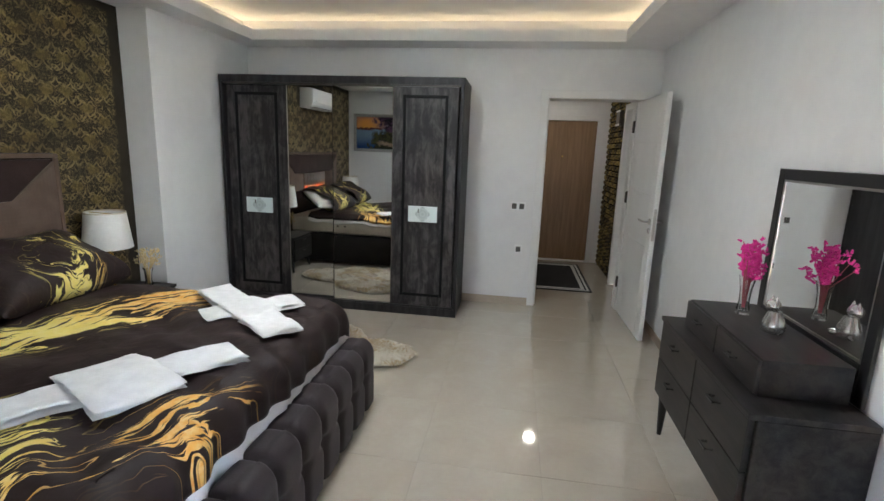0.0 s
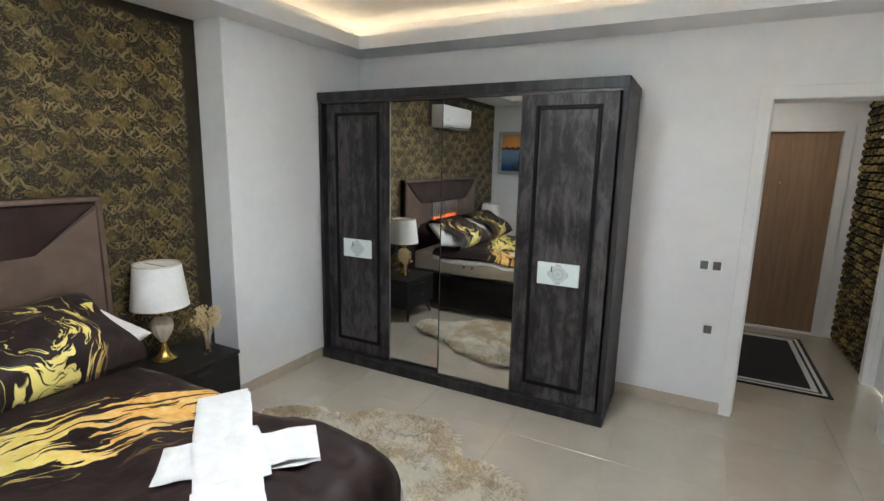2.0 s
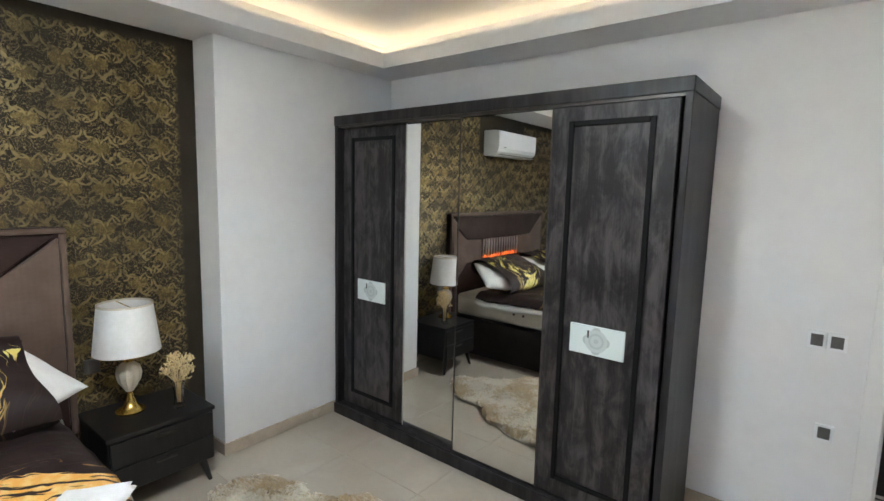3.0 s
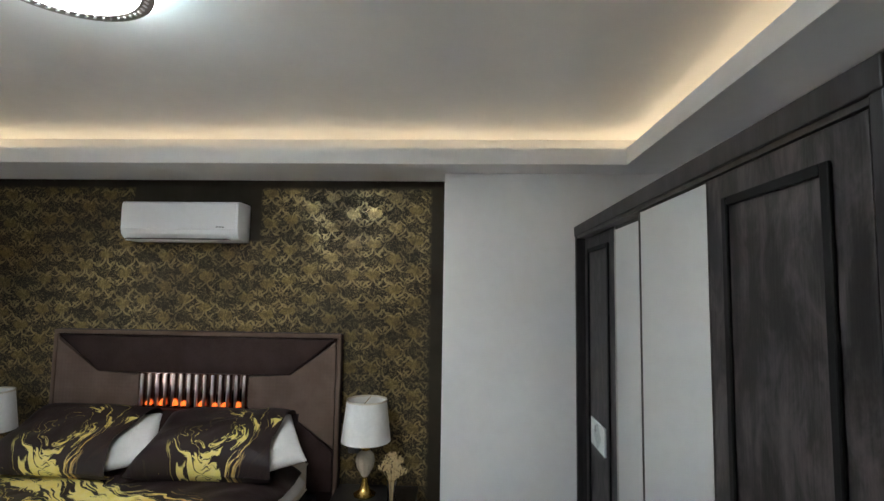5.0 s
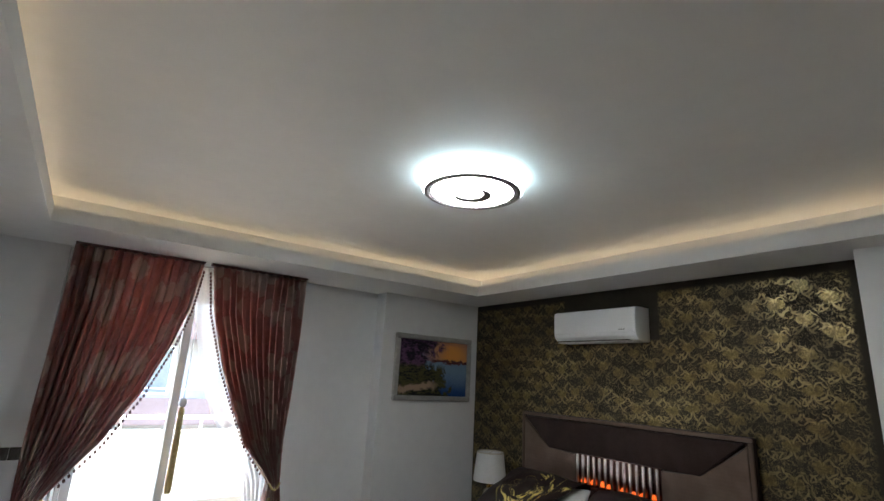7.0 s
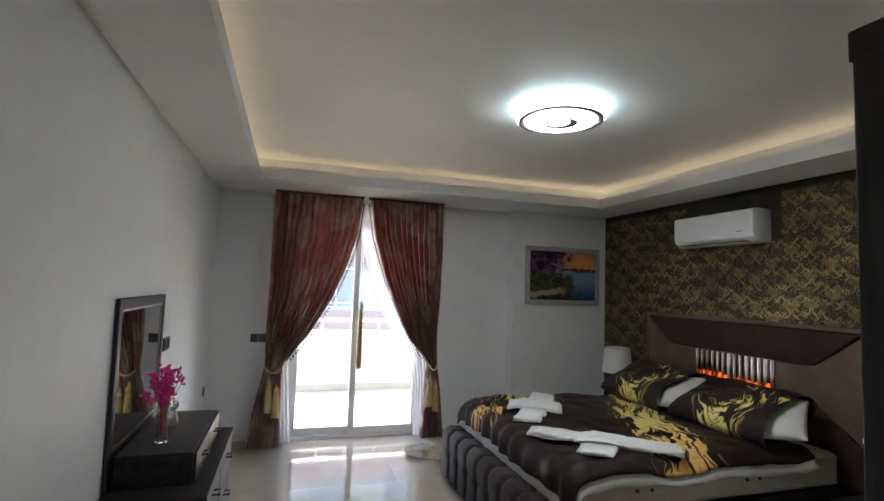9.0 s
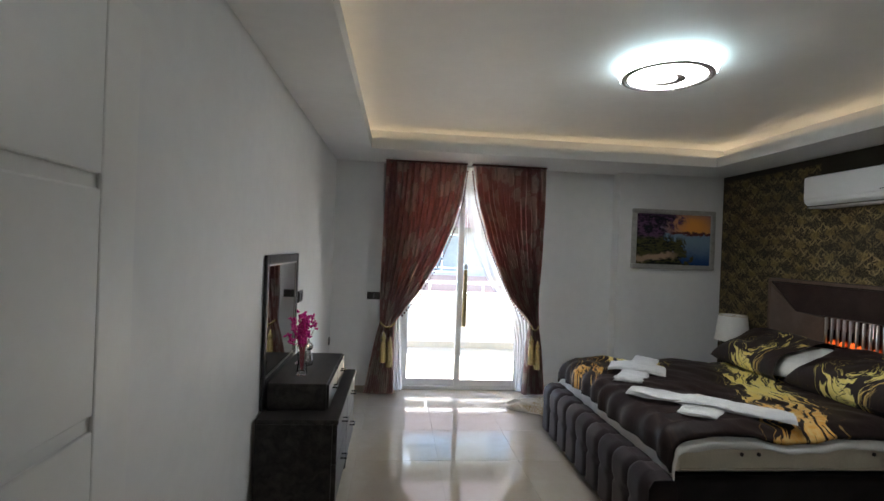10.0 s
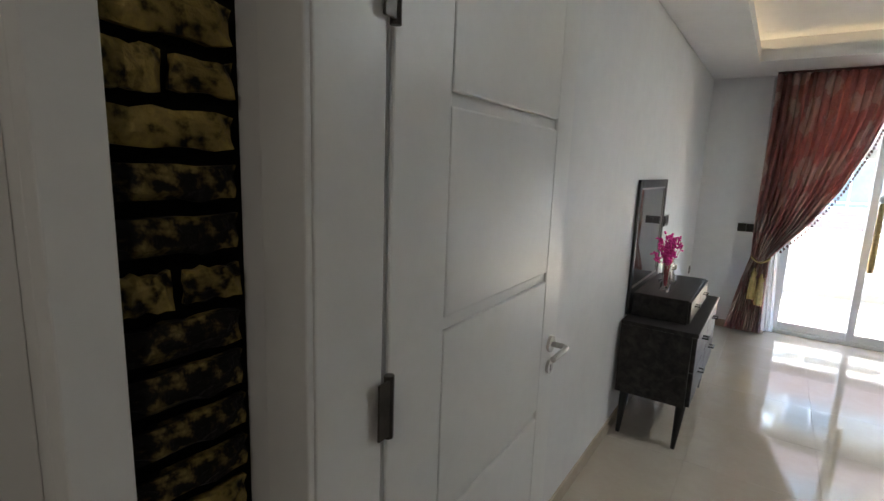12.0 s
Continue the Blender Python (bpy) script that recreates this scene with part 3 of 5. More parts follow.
# face skin in pieces: three wide grooves, joined by thin upright lines on alternate sides
GA, GB, GH, GV = 0.172, 0.724, 0.013, 0.0012
levels = [0.0, 0.800, 1.232, 1.664, 2.025]
skin = [((0, 0, 0), (GA, 0.010, 2.025)), ((GB, 0, 0), (0.848, 0.010, 2.025))]
for k in range(4):
    lo = levels[k] + (GH if k else 0)
    hi = levels[k + 1] - (GH if k < 3 else 0)
    skin.append(((GA + (GV if k % 2 else 0), 0, lo), (GB - (0 if k % 2 else GV), 0.010, hi)))
part("face_panel", boxes(*skin, bevel=0.0045), WHITE_GLOSS, door)


def lever(parent, x, z, face, out):
    """A lever handle with its rose and keyhole rose; out is -1 or 1 along y."""
    h = part("door_handle", tube(bmesh.new(), [(x, face, z), (x, face + out * 0.045, z), (x - 0.006, face + out * 0.055, z), (x - 0.03, face + out * 0.058, z), (x - 0.12, face + out * 0.056, z)], 0.009, 10), CHROME, parent, "brushed steel lever handle", True)
    for dz, r in ((0, 0.026), (-0.075, 0.022)):
        bm = bmesh.new()
        tube(bm, [(x, face, z + dz), (x, face + out * 0.009, z + dz)], r, 20)
        part("rose", bm, CHROME, h, smooth=True)
    part("keyhole", boxes(((x - 0.004, face + out * 0.0085 - 0.001, z - 0.088), (x + 0.004, face + out * 0.0085 + 0.001, z - 0.066))), DARK_METAL, h)


lever(door, 0.792, 1.010, 0.0, -1)
lever(door, 0.792, 1.010, 0.040, 1)
part("lock_plate", boxes(((0.8475, 0.009, 0.86), (0.8495, 0.031, 1.12))), CHROME, door, "steel lock plate in the door edge")
for z0 in (0.24, 1.09, 1.75):
    hg = part("hinge", box(bmesh.new(), (-0.044, -0.019, z0), (-0.018, -0.0145, z0 + 0.10), 0.001), DARK_METAL, door, "dark steel hinge")
    part("pin", tube(bmesh.new(), [(-0.012, -0.012, z0 - 0.006), (-0.012, -0.012, z0 + 0.106)], 0.009), DARK_METAL, hg, smooth=True)

# ---------- hall ----------
HZ = 2.42
D3A, D3B = 5.638, 6.28
setting("hall_wall_east", boxes(((HALL_E + 0.012, YN2, 0), (HALL_E + 0.15, D3A, HZ)), ((HALL_E + 0.012, D3B, 0), (HALL_E + 0.15, HALL_N, HZ)), ((HALL_E + 0.012, D3A, 2.06), (HALL_E + 0.15, D3B, HZ))), BRICK_GROUND, "black mortar bed of the brick-faced hall wall", "wall")
setting("hall_wall_north", boxes(((HALL_W - 0.12, HALL_N, 0), (0.23, HALL_N + 0.15, HZ)), ((0.23, HALL_N, 2.06), (1.27, HALL_N + 0.15, HZ)), ((1.27, HALL_N, 0), (HALL_E + 0.15, HALL_N + 0.15, HZ))), PAINT, "white painted end wall of the hall", "wall")
setting("hall_wall_west", boxes(((HALL_W - 0.12, YN2, 0), (HALL_W, HALL_N, HZ))), PAINT, "white painted hall wall", "wall")
setting("hall_ceiling", boxes(((HALL_W - 0.12, YN2, HZ), (HALL_E + 0.15, HALL_N + 0.15, HZ + 0.1))), PAINT_CEIL, "white hall ceiling", "ceiling")
hl = thing("hall_downlight", (0.53, 6.65, HZ), "small round white ceiling light in the hall, switched on", "lamp")
part("trim", lathe(bmesh.new(), [(0.078, 0.0), (0.105, 0.0), (0.102, -0.010), (0.078, -0.012), (0.078, 0.0)], 40), PVC, hl, "white trim ring", 40)
part("diffuser", lathe(bmesh.new(), [(0.0, -0.002), (0.077, -0.002), (0.077, -0.007), (0.0, -0.008)], 40), HALL_GLOW, hl, "glowing diffuser", 40)
ent = thing("door_2", (0.75, HALL_N, 0), "brown oak entrance door in a white frame, shut", "door")
tagged(ent, kind="structure")
part("leaf", box(bmesh.new(), (-0.44, 0.03, 0.02), (0.44, 0.075, 1.99), 0.004), OAK, ent)
part("door_frame", boxes(((-0.52, -0.012, 0), (-0.44, 0.10, 2.06)), ((0.44, -0.012, 0), (0.52, 0.10, 2.06)), ((-0.44, -0.012, 1.99), (0.44, 0.10, 2.06)), bevel=0.003), WHITE_GLOSS, ent, "white door frame")
part("threshold", boxes(((-0.44, 0.0, 0), (0.44, 0.10, 0.018))), WHITE_GLOSS, ent)
part("peephole", tube(bmesh.new(), [(0, 0.032, 1.50), (0, 0.024, 1.50)], 0.012, 12), GOLD, ent, smooth=True)
sd = thing("door_3", (HALL_E, (D3A + D3B) / 2, 0), "white door with white casing in the brick wall", "door")
tagged(sd, kind="structure")
hw = (D3B - D3A) / 2
part("leaf", box(bmesh.new(), (0.05, -hw + 0.02, 0.008), (0.09, hw - 0.02, 2.04), 0.003), WHITE_GLOSS, sd)
part("door_frame", boxes(((-0.032, -hw - 0.05, 0), (0.0115, -hw + 0.02, 2.11)), ((-0.032, hw - 0.02, 0), (0.0115, hw + 0.05, 2.11)), ((-0.032, -hw + 0.02, 2.04), (0.0115, hw - 0.02, 2.11)), ((0.0115, -hw, 0), (0.15, -hw + 0.02, 2.06)), ((0.0115, hw - 0.02, 0), (0.15, hw, 2.06)), bevel=0.003), WHITE_GLOSS, sd)
bell = thing("wall_box", (HALL_E - 0.004, 6.62, 1.98), "small black fuse box with white edges on the brick wall", "fuse box")
part("body", box(bmesh.new(), (-0.05, -0.10, -0.09), (0, 0.10, 0.09), 0.006), GREY_PLASTIC, bell)
for z0 in (-0.09, 0.07):
    part("edge_strip", box(bmesh.new(), (-0.055, -0.105, z0), (-0.045, 0.105, z0 + 0.022), 0.002), PLASTIC, bell)
single("door_mat", box(bmesh.new(), (-0.40, -0.70, 0), (0.40, 0.70, 0.009), 0.003), MAT, "black door mat with two white border stripes", "mat", at=(0.665, 6.52, 0.0))

# ---------- wardrobe ----------
WA, WB, WF, WBK, WH = -2.622, -0.357, 4.60, 5.15, 2.136
wr = thing("wardrobe", ((WA + WB) / 2, WF, 0), "charcoal wooden wardrobe with two mirrored sliding doors", "wardrobe")
wx = (WB - WA) / 2
D = WBK - WF
for s in (-1, 1):
    part("side_panel", box(bmesh.new(), (min(s * wx, s * (wx - 0.032)), 0.0, 0.0), (max(s * wx, s * (wx - 0.032)), D, WH), 0.004), WOOD_D, wr)
part("top_panel", box(bmesh.new(), (-wx - 0.003, -0.005, WH - 0.06), (wx + 0.004, D, WH + 0.003), 0.004), WOOD_D, wr)
part("plinth", box(bmesh.new(), (-wx + 0.032, 0.001, 0.0), (wx - 0.032, D, 0.085), 0.004), WOOD_D, wr)
part("foot_rail", box(bmesh.new(), (-wx - 0.003, -0.012, 0.0), (wx + 0.003, 0.001, 0.075), 0.004), WOOD_D, wr)
part("back_panel", boxes(((-wx + 0.032, D - 0.02, 0.085), (wx - 0.032, D, WH - 0.06))), BLACK_WOOD, wr)
part("track", boxes(((-wx + 0.032, 0.005, WH - 0.075), (wx - 0.032, 0.12, WH - 0.06))), DARK_METAL, wr)


def sliding_door(x0, x1, y0, wood_left, split):
    d = part("sliding_door", box(bmesh.new(), (x0, y0 + 0.004, 0.088), (x1, y0 + 0.026, WH - 0.077)), BLACK_WOOD, wr)
    a, b = (x0, split) if wood_left else (split, x1)
    part("wood_panel", box(bmesh.new(), (a, y0 - 0.004, 0.088), (b, y0 + 0.006, WH - 0.077), 0.002), WOOD_V, d)
    c, e = (split, x1) if wood_left else (x0, split)
    part("mirror", box(bmesh.new(), (c + 0.006, y0 - 0.002, 0.092), (e - 0.006, y0 + 0.004, WH - 0.080), 0.0015), MIRROR, d, "tall mirror panel")
    for q, metal in ((c, CHROME if wood_left else DARK_METAL), (e - 0.006, DARK_METAL)):
        part("edge_strip", boxes(((q, y0 - 0.005, 0.088), (q + 0.006, y0 + 0.006, WH - 0.077))), metal, d)
    i = 0.088
    f0, f1, g0, g1, t = a + i, b - i, 0.180, WH - 0.145, 0.026
    part("moulding", boxes(((f0, y0 - 0.014, g0), (f0 + t, y0 - 0.004, g1)), ((f1 - t, y0 - 0.014, g0), (f1, y0 - 0.004, g1)), ((f0 + t, y0 - 0.014, g0), (f1 - t, y0 - 0.004, g0 + t)), ((f0 + t, y0 - 0.014, g1 - t), (f1 - t, y0 - 0.004, g1)), bevel=0.004), MOULD, d, "black moulded frame")
    pl = part("handle_plate", box(bmesh.new(), (-0.133, -0.010, -0.072), (0.133, 0.002, 0.072), 0.003), PLATE, d, "pale glass plate with an engraved rosette", at=((a + b) / 2, y0 - 0.008, 0.955))
    part("finger_pull", boxes(((-0.044, -0.0125, 0.012), (-0.036, -0.0095, 0.048))), DARK_METAL, pl)


xc = (WA + WB) / 2
sliding_door(-wx + 0.036, -1.535 - xc, 0.056, True, -1.995 - xc)
sliding_door(-1.545 - xc, wx - 0.050, 0.018, False, -0.980 - xc)

# ---------- bed ----------
BY0, BY1, BX1 = 1.14, 2.965, -0.645
bed = thing("bed", (XW + 0.004, (BY0 + BY1) / 2, 0), "dark upholstered bed with a tall panelled headboard", "bed")
cx, hy = XW + 0.004, (BY1 - BY0) / 2
L = BX1 - cx
# headboard, in local y and z
hb = part("headboard", box(bmesh.new(), (0.0, -1.001, 0.03), (0.05, 1.001, 1.425), 0.012), VELVET_DARK, bed, "brown upholstered headboard", at=(0, 0.0375, 0))
part("border", boxes(((0.05, -1.0, 1.395), (0.072, 1.0, 1.422)), ((0.05, -1.0, 0.35), (0.072, -0.972, 1.395)), ((0.05, 0.972, 0.35), (0.072, 1.0, 1.395)), bevel=0.008), QUILT, hb, "taupe piping border")
part("top_panel", prism(bmesh.new(), [(-0.955, 1.388), (-0.66, 1.142), (0.66, 1.142), (0.955, 1.388)], "x", 0.046, 0.080, 0.014), VELVET_DARK, hb, "dark brown trapezoid panel", True)
for s in (-1, 1):
    part("side_panel", prism(bmesh.new(), [(s * 0.968, 1.378), (s * 0.672, 1.136), (s * 0.378, 1.136), (s * 0.378, 0.918), (s * 0.672, 0.905), (s * 0.968, 0.665)], "x", 0.046, 0.074, 0.012), QUILT, hb, "taupe quilted panel", True)
part("lower_panel", prism(bmesh.new(), [(-0.66, 0.905), (-0.965, 0.655), (-0.965, 0.40), (0.965, 0.40), (0.965, 0.655), (0.66, 0.905)], "x", 0.046, 0.082, 0.014), VELVET_DARK, hb, smooth=True)
part("recess_back", boxes(((0.051, -0.372, 0.918), (0.054, 0.372, 1.14))), COPPER, hb, "smoked copper mirror behind the slats")
for k in range(14):
    y0 = -0.352 + 0.704 * k / 13
    part("slat", box(bmesh.new(), (0.066, y0 - 0.009, 0.922), (0.082, y0 + 0.009, 1.136), 0.003), CHROME, hb, "polished steel slat")
random.seed(5)
for k in range(8):
    y0 = -0.31 + 0.62 * k / 7 + random.uniform(-0.02, 0.02)
    h = random.uniform(0.025, 0.05)
    bm = bmesh.new()
    lathe(bm, [(0.0, 0.0), (0.020, 0.004), (0.024, h * 0.35), (0.014, h * 0.7), (0.0, h)], 8)
    part("ember", bm, EMBER_GLOW, hb, "glowing orange ember light", True, (0.060, y0, 0.924))
# rails, foot
for s in (-1, 1):
    part("side_rail", box(bmesh.new(), (0.08, min(s * hy, s * (hy - 0.07)), 0.03), (L - 0.10, max(s * hy, s * (hy - 0.07)), 0.395), 0.02), VELVET_BLACK, bed, "black velvet side rail", True)


def tuft(a, b):
    """Relief of the buttoned upholstery; a counts columns, b runs from 0 at the floor to 1 at the top edge."""
    row = 0 if b < 0.5 else 1
    bb = (b - 0.5 * row) * 2
    off = 0.05 * math.sin(bb * math.pi) * (1 if row else -1)
    f = (a + off) % 1.0
    d = min(f, 1 - f)
    seam = 1 - math.exp(-(d / 0.075) ** 1.3)
    cross = 1 - 0.8 * math.exp(-((b - 0.50) / 0.05) ** 2) * math.exp(-(d / 0.20) ** 2)
    return seam * cross


COLS, FH, FT = 9, 0.365, 0.16
W2 = hy * 2


def foot_fn(u, v):
    # v: up the outer face, over the rounded top, down the inner side
    y = -hy + W2 * u
    edge = min(1.0, min(u, 1 - u) * W2 / 0.05)
    r = 0.055
    seg = v * (FH - r + math.pi * r + 0.12 + (FT - 2 * r))
    b = min(1.0, seg / (FH + 0.05))
    bulge = 0.034 * tuft(u * COLS, b) * edge
    if seg < FH - r:
        return (L - 0.034 + bulge, y, 0.03 + seg)
    seg -= FH - r
    if seg < math.pi / 2 * r:
        a = seg / r
        rr = r + bulge
        return (L - 0.034 - r + rr * math.cos(a), y, 0.03 + FH - r + rr * math.sin(a))
    seg -= math.pi / 2 * r
    if seg < FT - 2 * r:
        return (L - 0.034 - r - seg, y, 0.03 + FH + bulge * 0.8)
    seg -= FT - 2 * r
    if seg < math.pi / 2 * r:
        a = seg / r
        return (L - 0.034 - FT + r - r * math.sin(a), y, 0.03 + FH - r + r * math.cos(a) + bulge * 0.8 * math.cos(a))
    seg -= math.pi / 2 * r
    return (L - 0.034 - FT, y, 0.03 + FH - r - seg)


bm = sheet(bmesh.new(), COLS * 22, 64, foot_fn)
part("foot_panel", bm, VELVET, bed, "plum velvet buttoned foot panel", 80)
for s in (-1, 1):
    part("foot_end", prism(bmesh.new(), [(L - 0.032, 0.03), (L - 0.032, 0.345), (L - 0.06, 0.392), (L - 0.17, 0.392), (L - 0.193, 0.345), (L - 0.193, 0.03)], "y", s * hy - 0.004 - 0.002 * s, s * hy + 0.004 - 0.002 * s, 0.003), VELVET_BLACK, bed)
for sx in (0.2, L - 0.1):
    for s in (-1, 1):
        part("leg", box(bmesh.new(), (sx - 0.025, s * (hy - 0.08) - 0.025, 0.0), (sx + 0.025, s * (hy - 0.08) + 0.025, 0.04), 0.004), BLACK_WOOD, bed)
part("slatted_base", boxes(((0.08, -hy + 0.07, 0.30), (L - 0.17, hy - 0.07, 0.39))), BLACK_WOOD, bed)

matt = thing("mattress", (-1.845, (BY0 + BY1) / 2, 0.392), "thick cream mattress on the bed base", "mattress")
part("body", box(bmesh.new(), (-0.99, -0.84, 0.0), (0.99, 0.84, 0.215), 0.04, 4), CREAM, matt, smooth=True)
for z0 in (0.028, 0.19):
    for s in (-1, 1):
        part("piping", tube(bmesh.new(), [(-0.96, s * 0.842, z0), (0.955, s * 0.842, z0), (0.992, s * 0.76, z0), (0.992, 0.0, z0)], 0.006, 6), CREAM, matt, smooth=True)
for x0 in (-0.30, -0.20, 0.50, 0.60):
    part("air_vent", tube(bmesh.new(), [(x0, 0.839, 0.11), (x0, 0.846, 0.11)], 0.011, 12), DARK_METAL, matt, "small dark air vent", True)

# duvet with a white lining that shows along its edge
DX_A, DX_B, DY_A, DY_B, DZT = -2.56, -0.905, 1.16, 2.935, 0.655


def drape(u, v, lift):
    """Top of the duvet: u from head to the hanging foot end, v across."""
    run = 1.90 * u
    x, z = DX_A + run, DZT
    over = run - (DX_B - DX_A)
    y = DY_A + (DY_B - DY_A) * v
    e = min(v, 1 - v) * (DY_B - DY_A)
    fold = noise.noise((x * 3.1, y * 2.3, 0.4)) * 0.026 + noise.noise((x * 8, y * 7, 3.0)) * 0.010 + abs(noise.noise((x * 5.0 + y * 2.5, y * 2, 7.0))) * 0.014
    near = max(0.0, 1 - abs(over + 0.12) / 0.42) + max(0.0, 1 - e / 0.30) * 0.5
    crease = noise.noise((y * 7 + x * 2.0, x * 2.2, 11.0))
    fold += near * 0.030 * (0.5 - abs(crease) * 1.8) + 0.020 * (noise.noise((x * 2.0, y * 5.0 + x * 2, 21.0)))
    if over > 0:
        a = min(over / 0.11, math.pi / 2)
        x = DX_B + 0.11 * math.sin(a)
        z = DZT - 0.11 * (1 - math.cos(a)) - max(0, over - 0.11 * math.pi / 2)
        x += 0.02 * noise.noise((y * 6, 1.0, z * 3)) + 0.012 * math.sin(y * 34 + 3 * noise.noise((y * 2, 0, 5)))
    z -= 0.055 * (1 - min(1.0, e / 0.11)) ** 2
    y += 0.012 * noise.noise((x * 4, 9.0, v * 3)) * (1 if e < 0.2 else 0)
    return (x, y, z + fold * (1 if over < 0 else 0.4) + lift)


duv = thing("duvet", (0, 0, 0), "dark brown duvet printed with marbled golden streams", "duvet")
bm = sheet(bmesh.new(), 130, 110, lambda u, v: drape(u, v, 0.0))
d_ob = part("cover", bm, DUVET, duv, smooth=75)
mod = d_ob.modifiers.new("thickness", "SOLIDIFY")
mod.thickness, mod.offset = 0.022, -1
bm = sheet(bmesh.new(), 90, 60, lambda u, v: [a + b for a, b in zip(drape(u * 1.03, -0.014 + v * 1.028, -0.030), ((-0.016 if u > 0.89 else 0), 0, 0))])
l_ob = part("lining", bm, SHEET, duv, "white lining showing along the hem", 75)
mod = l_ob.modifiers.new("thickness", "SOLIDIFY")
mod.thickness, mod.offset = 0.008, -1


def cushion(bm, w, h, t, n=30, seed=0.0, pinch=0.10, mouth=0.0):
    """A pillow in the xy plane, plump in z, with drawn-in sides and pointed corners; mouth keeps the +y end open."""
    def surf(sign):
        def fn(u, v):
            a, b = 2 * u - 1, 2 * v - 1
            x = a * w / 2 * (1 - pinch * (1 - b * b) * abs(a))
            y = b * h / 2 * (1 - pinch * (1 - a * a) * abs(b))
            end = 1 - b ** 4 * (1 - mouth if b > 0 else 1)
            z = t / 2 * max(0.0, (1 - a ** 4) * end) ** 0.55
            rim = (1 - a * a) * (1 - b * b)
            z *= 1 + 0.20 * noise.noise((x * 5 + seed, y * 5, sign * 2.0))
            z += sign * 0.016 * rim * (0.5 - abs(noise.noise((x * 9 + seed, y * 6, sign * 3.0))) * 2)
            y += mouth * 0.05 * max(0.0, b) * noise.noise((x * 6, seed, sign))
            return (x, y, sign * z + 0.02 * noise.noise((x * 3, y * 3, seed + 4)))
        return fn
    for sg in (-1, 1):
        sheet(bm, n, n, surf(sg))
    bmesh.ops.remove_doubles(bm, verts=bm.verts, dist=0.0008)
    return bm


def pillow(x, y, z, tilt, turn, seed, group):
    p = new("pillow", mesh("pillow", cushion(bmesh.new(), 0.54, 0.80, 0.25, seed=seed, mouth=0.55), PILLOW, 75))
    p.matrix_basis = pose(x, y, z) @ pose(0, 0, 0, 0, 0, turn) @ pose(0, 0, 0, 0, tilt, 0)
    return tagged(p, "plump pillow in a dark case with golden marbling", "pillow", group)


def white_pillow(case, out, droop, seed):
    """The white pillow inside a case, showing at the open end by out metres."""
    p = new("pillow", mesh("pillow", cushion(bmesh.new(), 0.42, 0.34, 0.105, seed=seed, pinch=0.05), SHEET, 75))
    p.matrix_basis = case.matrix_basis @ pose(-0.01, 0.40, -0.012, droop, 0, 0) @ pose(0, out - 0.17, 0, 0, 0, 28)
    return tagged(p, "white pillow poking out of the dark pillowcase", "pillow", "pillows on the bed")


north = pillow(-2.42, 2.47, 0.815, 24, 3, 1.0, "pillows on the bed")
south = pillow(-2.42, 1.60, 0.815, 24, -2, 6.0, "pillows on the bed")
white_pillow(north, 0.075, -4, 3.0)
white_pillow(south, 0.10, -4, 8.0)


def folded(parent, name, cx, cy, z0, length, width, thick, angle, seed, sag=0.0, layers=3):
    """A strip of folded terry towel, of several layers, lying along angle."""
    ca, sa = math.cos(angle), math.sin(angle)
    for k in range(layers):
        t = thick / layers
        zz, sh = z0 + k * t, 0.004 * (k % 2)
        L2, W2_ = length - 0.01 * k, width - 0.006 * k

        def fn(u, v, top):
            a = (u - 0.5) * L2 + sh
            b = (v - 0.5) * W2_
            ed = min(1.0, min(u, 1 - u) * L2 / 0.016) * min(1.0, min(v, 1 - v) * W2_ / 0.016)
            z = zz + t * 0.5 + (1 if top else -1) * t * 0.5 * math.sqrt(max(0.0, ed))
            wob = 0.013 * noise.noise((a * 6 + seed, b * 6, k * 0.6)) + 0.005 * noise.noise((a * 17 + seed, b * 14, k * 1.1)) + sag * (abs(u - 0.5) * 2) ** 2
            b += 0.009 * noise.noise((a * 8, seed, k)) + 0.026 * noise.noise((a * 2.5, seed + 2, 0))
            return (cx + a * ca - b * sa, cy + a * sa + b * ca, z + wob)
        bm = bmesh.new()
        sheet(bm, 34, 16, lambda u, v: fn(u, v, True))
        sheet(bm, 34, 16, lambda u, v: fn(u, v, False))
        bmesh.ops.remove_doubles(bm, verts=bm.verts, dist=0.0006)
        part(name, bm, TOWEL, parent, smooth=60)


tw = thing("towel", (0, 0, 0), "white terry towels folded into a cross on the duvet", "towel", "folded towels")
a1 = math.atan2(2.28 - 2.83, 0.70)
folded(tw, "cross_layer", -1.225, 2.60, 0.668, 0.50, 0.21, 0.022, a1 + math.pi / 2 - 0.1, 4.0, -0.006, 2)
folded(tw, "strip_layer", -1.25, 2.56, 0.670, 0.92, 0.20, 0.026, a1, 1.0)
folded(tw, "wrap_layer", -1.23, 2.56, 0.692, 0.30, 0.222, 0.013, a1 + 0.05, 7.0, -0.012, 1)
tw = thing("towel", (0, 0, 0), "white terry towels folded into a knotted cross on the duvet", "towel", "folded towels")
a2 = radians(54)
folded(tw, "strip_layer", -1.264, 1.675, 0.668, 0.95, 0.20, 0.026, a2, 2.0)
folded(tw, "wrap_layer", -1.24, 1.70, 0.690, 0.42, 0.29, 0.026, a2 - math.pi / 2 + 0.12, 5.0, -0.02, 2)

# ---------- nightstands and what stands on them ----------


